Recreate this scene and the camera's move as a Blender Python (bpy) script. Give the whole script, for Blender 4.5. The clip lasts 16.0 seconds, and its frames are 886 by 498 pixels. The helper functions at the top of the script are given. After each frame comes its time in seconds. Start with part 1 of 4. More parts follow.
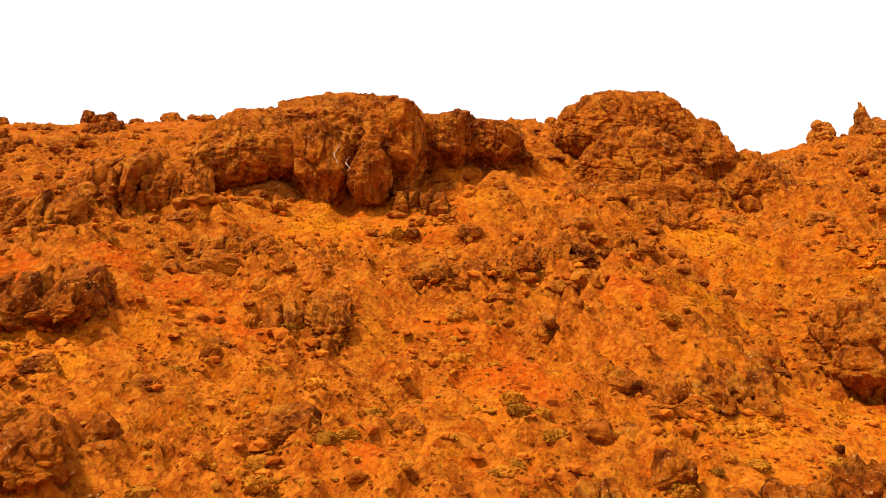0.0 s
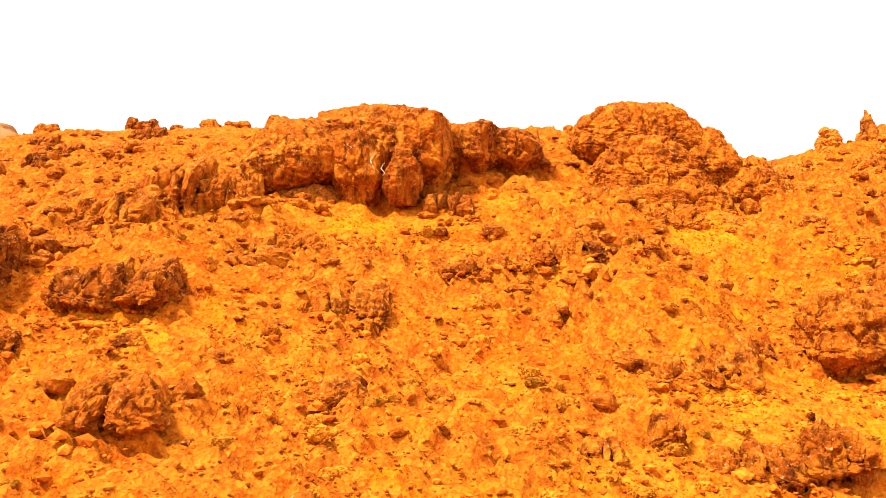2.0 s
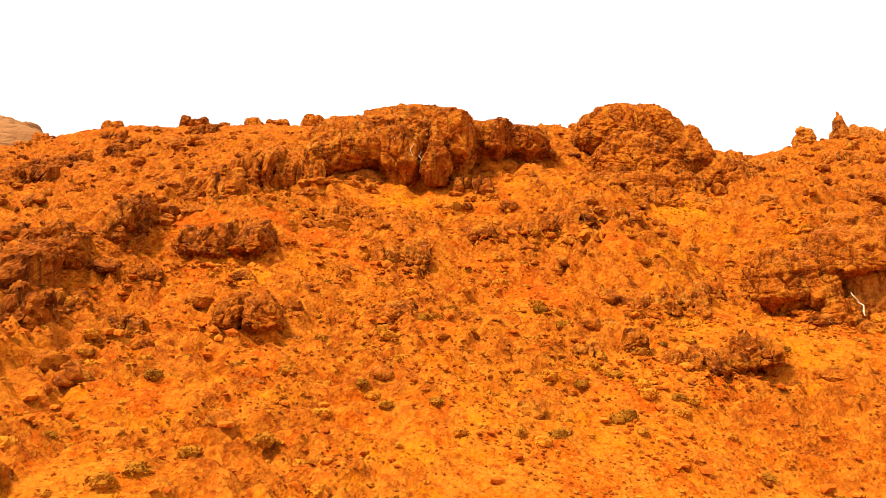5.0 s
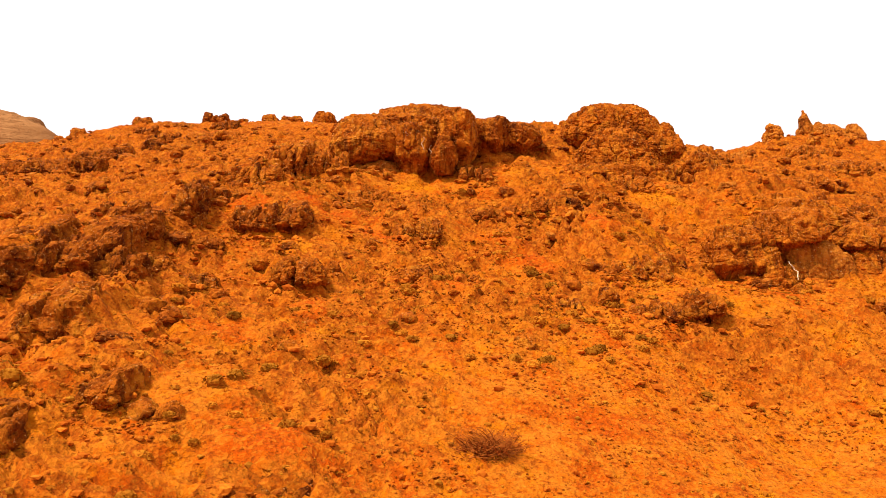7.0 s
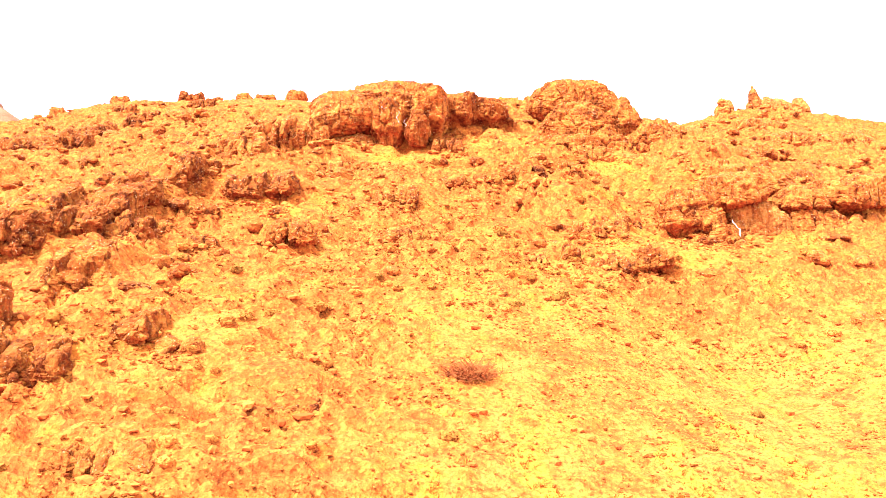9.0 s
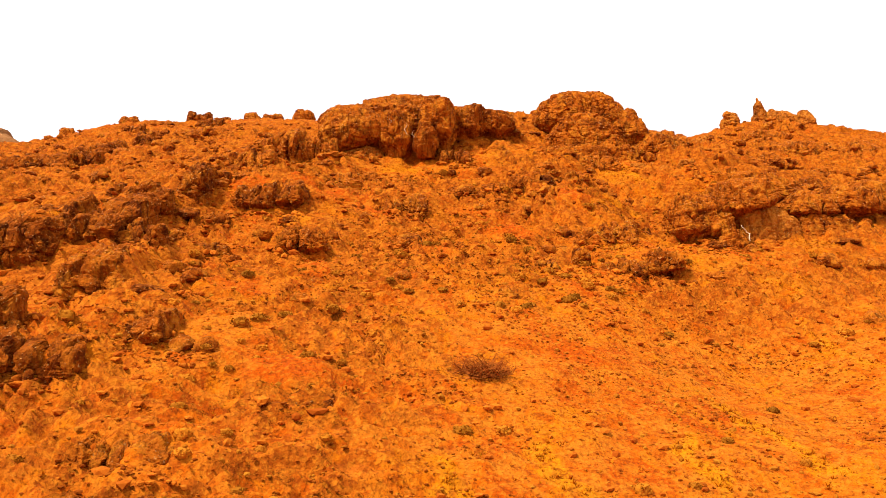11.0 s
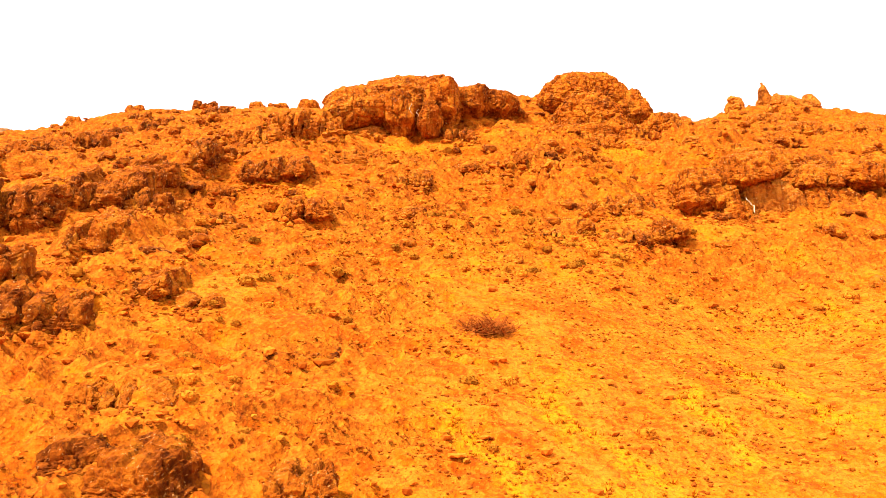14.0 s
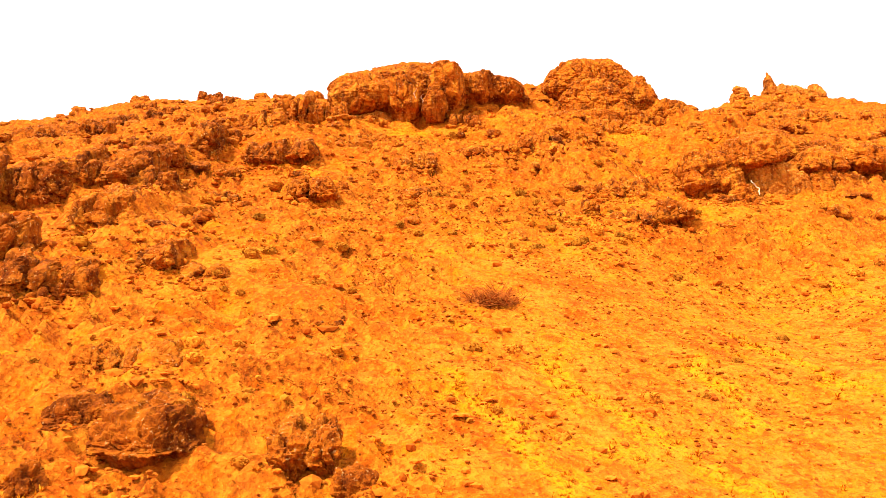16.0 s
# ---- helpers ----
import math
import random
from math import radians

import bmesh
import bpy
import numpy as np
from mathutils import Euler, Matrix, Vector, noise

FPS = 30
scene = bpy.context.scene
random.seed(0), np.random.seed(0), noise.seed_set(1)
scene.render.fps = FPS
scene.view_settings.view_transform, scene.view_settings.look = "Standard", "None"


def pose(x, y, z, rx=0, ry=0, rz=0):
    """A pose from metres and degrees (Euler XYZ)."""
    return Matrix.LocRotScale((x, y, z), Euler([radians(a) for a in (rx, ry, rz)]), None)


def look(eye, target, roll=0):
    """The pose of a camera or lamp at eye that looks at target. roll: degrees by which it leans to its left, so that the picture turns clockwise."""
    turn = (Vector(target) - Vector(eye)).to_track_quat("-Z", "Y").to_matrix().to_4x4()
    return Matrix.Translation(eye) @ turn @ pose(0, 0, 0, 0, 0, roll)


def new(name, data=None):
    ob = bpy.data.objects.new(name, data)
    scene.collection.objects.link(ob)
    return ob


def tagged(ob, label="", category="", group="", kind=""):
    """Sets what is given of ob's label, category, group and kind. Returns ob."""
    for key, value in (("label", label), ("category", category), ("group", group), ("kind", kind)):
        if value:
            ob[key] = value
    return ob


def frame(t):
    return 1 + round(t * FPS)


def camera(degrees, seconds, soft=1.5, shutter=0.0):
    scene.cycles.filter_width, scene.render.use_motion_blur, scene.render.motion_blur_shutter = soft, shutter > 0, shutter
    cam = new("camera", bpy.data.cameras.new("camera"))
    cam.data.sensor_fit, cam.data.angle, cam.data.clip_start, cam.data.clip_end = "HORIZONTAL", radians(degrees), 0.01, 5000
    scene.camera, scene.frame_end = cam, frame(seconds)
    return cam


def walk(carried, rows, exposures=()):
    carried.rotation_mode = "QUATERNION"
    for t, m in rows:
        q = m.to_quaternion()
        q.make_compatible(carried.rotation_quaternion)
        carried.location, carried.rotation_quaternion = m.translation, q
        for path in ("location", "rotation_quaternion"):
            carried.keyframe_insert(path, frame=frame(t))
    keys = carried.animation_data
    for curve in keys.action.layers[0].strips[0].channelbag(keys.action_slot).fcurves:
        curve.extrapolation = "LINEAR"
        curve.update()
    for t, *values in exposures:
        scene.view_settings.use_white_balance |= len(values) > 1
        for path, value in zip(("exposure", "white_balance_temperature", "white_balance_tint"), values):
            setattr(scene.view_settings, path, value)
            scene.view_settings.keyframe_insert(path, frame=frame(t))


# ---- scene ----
cam = camera(56.3, 16.0, 0.8)
METRES, EYE, TILT, LEAN, TURN = 40.0, 22.0, 2.2, 0.0, 0.0
ROWS = [
    (0.0, 0.0, 0.0, 0.0, 0.0, 0.0, -0.0),
    (0.5, -0.0012, -0.0267, -0.0015, 0.41, 0.05, -0.05),
    (1.0, -0.0028, -0.0567, -0.003, 0.62, 0.1, -0.08),
    (1.5, -0.0049, -0.0899, -0.0058, 0.99, 0.15, -0.17),
    (2.0, -0.0069, -0.1276, -0.0085, 1.45, 0.18, -0.23),
    (2.5, -0.0096, -0.1694, -0.0137, 1.92, 0.26, -0.3),
    (3.0, -0.0129, -0.2147, -0.0228, 1.98, 0.27, -0.4),
    (3.5, -0.0161, -0.2658, -0.033, 2.06, 0.26, -0.49),
    (4.0, -0.0197, -0.3215, -0.0442, 2.1, 0.29, -0.55),
    (4.5, -0.0237, -0.381, -0.0556, 2.11, 0.25, -0.58),
    (5.0, -0.027, -0.4434, -0.0671, 2.18, 0.27, -0.63),
    (7.3, -0.0446, -0.7503, -0.1104, 1.84, -0.17, -0.69),
    (7.5, -0.0463, -0.7753, -0.1141, 9.57, -1.29, -0.4),
    (7.6, -0.0474, -0.7862, -0.1159, 13.5, -2.0, -0.42),
    (7.7, -0.049, -0.7947, -0.1177, 14.85, -2.3, -0.38),
    (7.8, -0.0506, -0.8016, -0.1194, 14.57, -3.2, -0.3),
    (7.9, -0.0522, -0.8078, -0.1211, 6.02, -4.59, -0.28),
    (8.0, -0.0536, -0.814, -0.1228, 1.98, -4.68, -0.25),
    (8.5, -0.0579, -0.8408, -0.1312, -0.51, -4.6, -0.14),
    (9.0, -0.0615, -0.854, -0.1391, -0.54, -1.36, 0.05),
    (9.2, -0.0624, -0.8551, -0.1425, -0.48, 0.26, 0.15),
    (11.3, -0.0706, -0.8585, -0.1793, -0.15, 0.37, 0.74),
    (11.5, -0.0712, -0.8594, -0.1828, -0.18, 0.37, 0.8),
    (12.0, -0.071, -0.8598, -0.1921, -0.09, 0.37, 0.84),
    (12.5, -0.0704, -0.8603, -0.2015, -0.01, 0.41, 0.91),
    (13.0, -0.07, -0.8609, -0.2107, 0.05, 0.41, 0.91),
    (13.5, -0.0698, -0.8616, -0.2202, 0.14, 0.42, 0.96),
    (14.0, -0.0697, -0.862, -0.2299, 0.23, 0.44, 0.94),
    (14.5, -0.0696, -0.8619, -0.2386, 0.31, 0.46, 0.95),
    (15.0, -0.0696, -0.862, -0.2477, 0.39, 0.44, 0.92),
    (15.5, -0.0695, -0.8622, -0.2569, 0.48, 0.47, 0.9),
    (16.0, -0.0694, -0.8626, -0.2663, 0.56, 0.43, 0.88),
]
# exposure: the clip's camera brightens and darkens its picture on the way
EXPOSURES = [(0.0, 0.37, 6300, 7), (0.5, 0.5, 6400, 8), (1.0, 0.97, 6500, 10), (1.5, 1.35, 6500, 10), (2.0, 1.5, 6500, 10), (3.0, 1.5, 6500, 10), (3.5, 1.4, 6500, 10),
             (4.0, 1.2, 6500, 10), (4.5, 0.95, 6500, 10), (5.0, 0.8, 6500, 10), (7.3, 0.38, 6500, 12), (7.6, 0.28, 6500, 12), (7.8, 0.28, 6500, 12), (8.0, 0.68, 6500, 10),
             (8.2, 1.0, 6300, 10), (8.5, 1.75, 5400, 10), (8.8, 2.15, 4600, 10), (9.0, 2.3, 4300, 10), (9.2, 2.25, 4400, 10), (10.2, 1.3, 5600, 10), (11.3, 0.45, 6500, 10),
             (12.0, 0.5, 6500, 10), (12.5, 0.75, 6500, 10), (13.0, 0.95, 6500, 10), (13.5, 1.15, 6500, 10), (14.0, 1.35, 6500, 10), (16.0, 1.38, 6500, 10)]
walk(cam, [(t, pose(0, 0, EYE, TILT, LEAN, TURN) @ pose(METRES * x, METRES * y, METRES * z, 90 + pitch, roll, yaw)) for t, x, y, z, yaw, pitch, roll in ROWS], EXPOSURES)

# ---- light: a bright overcast sky with a weak, wide sun ----
SUN_UP, SUN_FROM = 58, 246
world = bpy.data.worlds.new("world")
scene.world = world
world.use_nodes = True
wt = world.node_tree
sky = wt.nodes.new("ShaderNodeTexSky")
sky.sky_type, sky.sun_disc = "NISHITA", False
sky.sun_elevation, sky.sun_rotation = radians(SUN_UP), radians(SUN_FROM)
cloud = wt.nodes.new("ShaderNodeMix")
cloud.data_type = "RGBA"
cloud.inputs["Factor"].default_value = 0.9
cloud.inputs["B"].default_value = (8.8, 8.8, 8.8, 1)
wt.links.new(sky.outputs["Color"], cloud.inputs["A"])
wt.links.new(cloud.outputs["Result"], wt.nodes["Background"].inputs["Color"])
wt.nodes["Background"].inputs["Strength"].default_value = 0.1
sun_data = bpy.data.lights.new("sun", "SUN")
sun_data.energy, sun_data.angle, sun_data.color = 4.3, radians(7), (1, 0.96, 0.9)
sun = new("sun", sun_data)
a, b = radians(SUN_FROM), radians(SUN_UP)
sun.matrix_world = look((0, 0, 0), (-math.sin(a) * math.cos(b), -math.cos(a) * math.cos(b), -math.sin(b)))
sun.location = (0, 0, 120)


# ---- noise on arrays of places ----
def hashed(ix, iy, iz, seed):
    n = (ix.astype(np.int64) * 374761393 + iy.astype(np.int64) * 668265263 + iz.astype(np.int64) * 2147483647 + seed * 974634777) & 0xFFFFFFFF
    n = ((n ^ (n >> 13)) * 1274126177) & 0xFFFFFFFF
    n = ((n ^ (n >> 16)) * 2246822519) & 0xFFFFFFFF
    return ((n ^ (n >> 15)) & 0xFFFFFF) / float(0x1000000)


def value_noise(p, seed=0):
    """Smooth noise from -1 to 1 at the places p (N x 3)."""
    i = np.floor(p)
    f = p - i
    f = f * f * f * (f * (f * 6 - 15) + 10)
    out = 0
    for cx in (0, 1):
        for cy in (0, 1):
            for cz in (0, 1):
                weight = np.where(cx, f[:, 0], 1 - f[:, 0]) * np.where(cy, f[:, 1], 1 - f[:, 1]) * np.where(cz, f[:, 2], 1 - f[:, 2])
                out = out + weight * hashed(i[:, 0] + cx, i[:, 1] + cy, i[:, 2] + cz, seed)
    return out * 2 - 1


def fbm(p, octaves=4, seed=0, gain=0.5):
    total, amp, norm = 0, 1.0, 0
    for o in range(octaves):
        total = total + amp * value_noise(p * 2.03 ** o + 17.3 * o, seed + o)
        norm += amp
        amp *= gain
    return total / norm


def cells(p, seed=0, flat=False):
    """Cellular noise: nearest distance, second distance, and a random number of the nearest cell."""
    i = np.floor(p)
    f1, f2, tag = np.full(len(p), 9.0), np.full(len(p), 9.0), np.zeros(len(p))
    for cx in (-1, 0, 1):
        for cy in (-1, 0, 1):
            for cz in ((0,) if flat else (-1, 0, 1)):
                gx, gy, gz = i[:, 0] + cx, i[:, 1] + cy, i[:, 2] + cz
                dx = gx + hashed(gx, gy, gz, seed) - p[:, 0]
                dy = gy + hashed(gx, gy, gz, seed + 1) - p[:, 1]
                dz = 0 if flat else gz + hashed(gx, gy, gz, seed + 2) - p[:, 2]
                d = np.sqrt(dx * dx + dy * dy + dz * dz)
                near = d < f1
                f2 = np.where(near, f1, np.minimum(f2, d))
                tag = np.where(near, hashed(gx, gy, gz, seed + 3), tag)
                f1 = np.where(near, d, f1)
    return f1, f2, tag


def smooth(lo, hi, v):
    v = np.clip((v - lo) / (hi - lo), 0, 1)
    return v * v * (3 - 2 * v)


# ---- materials ----
def shader(name, rough=0.9):
    m = bpy.data.materials.new(name)
    m.use_nodes = True
    t = m.node_tree
    b = t.nodes["Principled BSDF"]
    b.inputs["Roughness"].default_value = rough
    b.inputs["Specular IOR Level"].default_value = 0.04
    return m, t, b


def node(t, kind, links=(), **values):
    n = t.nodes.new(kind)
    for key, value in values.items():
        n.inputs[key.replace("_", " ")].default_value = value
    for key, source in dict(links).items():
        t.links.new(source, n.inputs[key])
    return n


def noise_tex(t, at, scale, detail=6.0, rough=0.6, distort=0.0):
    return node(t, "ShaderNodeTexNoise", {"Vector": at}, Scale=scale, Detail=detail, Roughness=rough, Distortion=distort).outputs["Fac"]


def ramp(t, fac, *stops):
    n = t.nodes.new("ShaderNodeValToRGB")
    while len(n.color_ramp.elements) < len(stops):
        n.color_ramp.elements.new(0.5)
    for e, (at, colour) in zip(n.color_ramp.elements, stops):
        e.position, e.color = at, (*colour, 1) if len(colour) == 3 else colour
    t.links.new(fac, n.inputs["Fac"])
    return n.outputs["Color"]


def grey(v):
    return (v, v, v)


def mix(t, fac, a, b, blend="MIX"):
    n = t.nodes.new("ShaderNodeMix")
    n.data_type, n.blend_type = "RGBA", blend
    for key, value in (("Factor", fac), ("A", a), ("B", b)):
        if isinstance(value, (int, float)):
            n.inputs[key].default_value = value
        elif isinstance(value, tuple):
            n.inputs[key].default_value = (*value, 1)
        else:
            t.links.new(value, n.inputs[key])
    return n.outputs["Result"]


def mapped(t, at, scale=(1, 1, 1), turn=(0, 0, 0)):
    n = node(t, "ShaderNodeMapping", {"Vector": at})
    n.inputs["Scale"].default_value, n.inputs["Rotation"].default_value = scale, [radians(v) for v in turn]
    return n.outputs["Vector"]


def drawn(t, at, stretch, turn):
    """Places drawn out along a direction in the plan, for streaks that run down the slope."""
    n = node(t, "ShaderNodeMapping", {"Vector": at})
    n.vector_type = "TEXTURE"
    n.inputs["Scale"].default_value, n.inputs["Rotation"].default_value = (1, stretch, 1), (0, 0, radians(turn))
    return n.outputs["Vector"]


def bumped(t, b, height, strength, distance, before=None):
    n = node(t, "ShaderNodeBump", {"Height": height}, Strength=strength, Distance=distance)
    if before:
        t.links.new(before, n.inputs["Normal"])
    t.links.new(n.outputs["Normal"], b.inputs["Normal"])
    return n.outputs["Normal"]


def rock_material(name, dark, mid, light, ochre, dust=0.75):
    m, t, b = shader(name, 0.88)
    geo = node(t, "ShaderNodeNewGeometry")
    at = geo.outputs["Position"]
    big = noise_tex(t, at, 0.5, 5, 0.6, 0.4)
    fine = noise_tex(t, at, 3.0, 4, 0.62)
    base = ramp(t, big, (0.34, dark), (0.46, mid), (0.56, light), (0.66, mid))
    base = mix(t, ramp(t, fine, (0.45, grey(0)), (0.66, grey(0.7))), base, light)
    base = mix(t, ramp(t, fine, (0.3, grey(0.8)), (0.44, grey(0))), base, dark)
    # ochre weathering in patches, and streaks that run down the face
    patch = noise_tex(t, mapped(t, at, (1, 1, 0.55)), 1.1, 6, 0.65)
    base = mix(t, ramp(t, patch, (0.5, grey(0)), (0.64, grey(0.8))), base, ochre)
    streak = noise_tex(t, mapped(t, at, (1, 1, 0.12)), 2.2, 5, 0.6)
    base = mix(t, ramp(t, streak, (0.5, grey(0)), (0.64, grey(0.7))), base, dark)
    # pale lichen specks
    lichen = noise_tex(t, at, 6.0, 2, 0.6)
    base = mix(t, ramp(t, lichen, (0.64, grey(0)), (0.69, grey(0.8))), base, (0.5, 0.24, 0.07))
    # blown soil lies on the level tops
    level = node(t, "ShaderNodeSeparateXYZ", {"Vector": geo.outputs["Normal"]})
    some = node(t, "ShaderNodeMath", {0: level.outputs["Z"], 1: noise_tex(t, at, 1.4, 6, 0.7)})
    some.operation = "MULTIPLY"
    base = mix(t, ramp(t, some.outputs["Value"], (0.36, grey(0)), (0.56, grey(dust))), base, (0.45, 0.1, 0.006))
    cracks = node(t, "ShaderNodeTexVoronoi", {"Vector": mapped(t, at, (1, 1, 0.6), (8, 14, 0))}, Scale=1.3)
    cracks.feature = "DISTANCE_TO_EDGE"
    line = ramp(t, cracks.outputs["Distance"], (0.0, grey(0)), (0.05, grey(1)))
    t.links.new(base, b.inputs["Base Color"])
    pits = node(t, "ShaderNodeTexVoronoi", {"Vector": at}, Scale=3.4)
    n0 = bumped(t, b, ramp(t, pits.outputs["Distance"], (0.1, grey(0)), (0.42, grey(1))), 0.4, 0.06)
    n1 = bumped(t, b, line, 0.5, 0.08, n0)
    n2 = bumped(t, b, noise_tex(t, at, 3.2, 7, 0.72), 0.85, 0.28, n1)
    bumped(t, b, noise_tex(t, at, 15, 5, 0.7), 0.7, 0.06, n2)
    return m


ROCK = rock_material("weathered red-brown rock", (0.085, 0.0145, 0.0008), (0.28, 0.0525, 0.002), (0.45, 0.107, 0.0045), (0.56, 0.178, 0.0095), 0.65)
DARK_ROCK = rock_material("dark varnished rock", (0.06, 0.01, 0.0006), (0.205, 0.037, 0.0013), (0.35, 0.075, 0.003), (0.48, 0.132, 0.0065), 0.5)
PALE_ROCK = rock_material("pale ochre rock", (0.17, 0.036, 0.003), (0.36, 0.088, 0.006), (0.48, 0.14, 0.011), (0.54, 0.18, 0.016))


def soil_material():
    m, t, b = shader("orange desert soil", 0.95)
    at = node(t, "ShaderNodeNewGeometry").outputs["Position"]

    def layer(name):
        n = node(t, "ShaderNodeAttribute")
        n.attribute_name = name
        return n.outputs["Fac"]

    def times(a, c):
        n = node(t, "ShaderNodeMath", {0: a, 1: c})
        n.operation = "MULTIPLY"
        return n.outputs["Value"]
    big = noise_tex(t, at, 0.22, 5, 0.6, 0.6)
    mid = noise_tex(t, at, 0.9, 4, 0.6)
    fine = noise_tex(t, at, 3.6, 3, 0.6)
    speck = noise_tex(t, at, 9.0, 2, 0.6)
    red, orange, gold, dust = (0.37, 0.051, 0.0004), (0.43, 0.078, 0.0008), (0.475, 0.12, 0.0011), (0.46, 0.122, 0.006)
    base = ramp(t, big, (0.36, red), (0.44, orange), (0.5, dust), (0.55, orange), (0.62, gold))
    base = mix(t, ramp(t, noise_tex(t, drawn(t, at, 2.6, 25), 0.5, 4, 0.55, 0.5), (0.52, grey(0)), (0.62, grey(0.85))), base, red)
    base = mix(t, ramp(t, noise_tex(t, drawn(t, at, 4.5, 25), 0.8, 4, 0.55, 0.3), (0.55, grey(0)), (0.66, grey(0.7))), base, gold)
    base = mix(t, ramp(t, mid, (0.5, grey(0)), (0.62, grey(0.5))), base, dust)
    base = mix(t, ramp(t, times(layer("gold"), mid), (0.08, grey(0)), (0.46, grey(0.8))), base, (0.56, 0.178, 0.0013))
    base = mix(t, ramp(t, times(layer("red"), mid), (0.14, grey(0)), (0.45, grey(0.85))), base, (0.4, 0.052, 0.0004))
    # bare rock where the ground is broken
    stone = ramp(t, noise_tex(t, at, 1.3, 5, 0.65), (0.36, (0.15, 0.026, 0.0012)), (0.5, (0.32, 0.061, 0.0025)), (0.64, (0.45, 0.115, 0.0065)))
    base = mix(t, ramp(t, times(layer("rocky"), mid), (0.16, grey(0)), (0.45, grey(0.85))), base, stone)
    # grit and gravel
    base = mix(t, ramp(t, fine, (0.35, grey(0.75)), (0.47, grey(0))), base, (0.2, 0.032, 0.0013))
    base = mix(t, ramp(t, fine, (0.54, grey(0)), (0.68, grey(0.6))), base, (0.52, 0.138, 0.006))
    base = mix(t, ramp(t, speck, (0.33, grey(0.65)), (0.41, grey(0))), base, (0.15, 0.026, 0.0013))
    base = mix(t, ramp(t, speck, (0.64, grey(0)), (0.71, grey(0.55))), base, (0.56, 0.2, 0.016))
    for size, share in ((1.7, 0.18), (4.6, 0.3)):
        cell = node(t, "ShaderNodeTexVoronoi", {"Vector": at}, Scale=size)
        pick = node(t, "ShaderNodeSeparateXYZ", {"Vector": cell.outputs["Color"]}).outputs["X"]
        base = mix(t, ramp(t, pick, (0.06, grey(share)), (0.14, grey(0))), base, (0.2, 0.036, 0.002))
        base = mix(t, ramp(t, pick, (0.8, grey(0)), (0.9, grey(1.4 * share))), base, (0.53, 0.155, 0.008))
    t.links.new(base, b.inputs["Base Color"])
    n1 = bumped(t, b, noise_tex(t, at, 1.8, 6, 0.66), 0.8, 0.22)
    pebbles = node(t, "ShaderNodeTexVoronoi", {"Vector": at}, Scale=4.6)
    n2 = bumped(t, b, pebbles.outputs["Distance"], 0.7, 0.09, n1)
    bumped(t, b, speck, 0.8, 0.06, n2)
    return m


SOIL = soil_material()


def plant_material(name, low, high):
    m, t, b = shader(name, 0.9)
    at = node(t, "ShaderNodeNewGeometry")
    info = node(t, "ShaderNodeObjectInfo")
    per = mix(t, at.outputs["Random Per Island"], low, high)
    per = mix(t, ramp(t, noise_tex(t, at.outputs["Position"], 7.0, 3, 0.6), (0.4, grey(0.6)), (0.6, grey(0))), per, low)
    n = node(t, "ShaderNodeHueSaturation", {"Color": per})
    bright = node(t, "ShaderNodeMapRange", {"Value": info.outputs["Random"]}, To_Min=0.7, To_Max=1.25)
    t.links.new(bright.outputs["Result"], n.inputs["Value"])
    t.links.new(n.outputs["Color"], b.inputs["Base Color"])
    return m


SHRUB_GOLD = plant_material("golden dry foliage", (0.34, 0.092, 0.004), (0.53, 0.2, 0.012))
SHRUB_OLIVE = plant_material("dull olive foliage", (0.22, 0.066, 0.003), (0.42, 0.15, 0.008))
GRASS = plant_material("golden dry grass", (0.42, 0.11, 0.0015), (0.6, 0.22, 0.006))
TWIG = plant_material("dry twigs", (0.08, 0.028, 0.006), (0.18, 0.07, 0.018))
BARK = plant_material("dead brown twigs", (0.17, 0.036, 0.004), (0.36, 0.088, 0.01))
STONE = plant_material("loose stones", (0.24, 0.044, 0.002), (0.48, 0.125, 0.007))


def haze_material():
    m, t, b = shader("far sandstone paled by haze", 0.95)
    at = node(t, "ShaderNodeNewGeometry").outputs["Position"]
    # the haze of the air is put into this paler rock colour
    t.links.new(ramp(t, noise_tex(t, at, 0.03, 6, 0.6), (0.35, (0.22, 0.08, 0.022)), (0.65, (0.4, 0.17, 0.055))), b.inputs["Base Color"])
    n1 = bumped(t, b, noise_tex(t, mapped(t, at, (0.3, 0.3, 2.0)), 0.12, 6, 0.65), 0.9, 6.0)
    bumped(t, b, noise_tex(t, at, 0.35, 5, 0.7), 0.8, 1.5, n1)
    return m


FAR_ROCK = haze_material()


# ---- meshes ----
def mesh_of(name, verts, faces, material, flat=True):
    me = bpy.data.meshes.new(name)
    verts, faces = np.asarray(verts, np.float32), np.asarray(faces, np.int32)
    k = faces.shape[1]
    me.vertices.add(len(verts))
    me.vertices.foreach_set("co", verts.ravel())
    me.loops.add(faces.size)
    me.loops.foreach_set("vertex_index", faces.ravel())
    me.polygons.add(len(faces))
    me.polygons.foreach_set("loop_start", np.arange(0, faces.size, k, dtype=np.int32))
    me.update(calc_edges=True)
    me.polygons.foreach_set("use_smooth", np.full(len(faces), not flat))
    me.materials.append(material)
    return me


def part(name, me, parent, label="", m=Matrix()):
    ob = new(name, me)
    ob.parent = parent
    ob.matrix_local = m
    return tagged(ob, label)


BALLS = {}


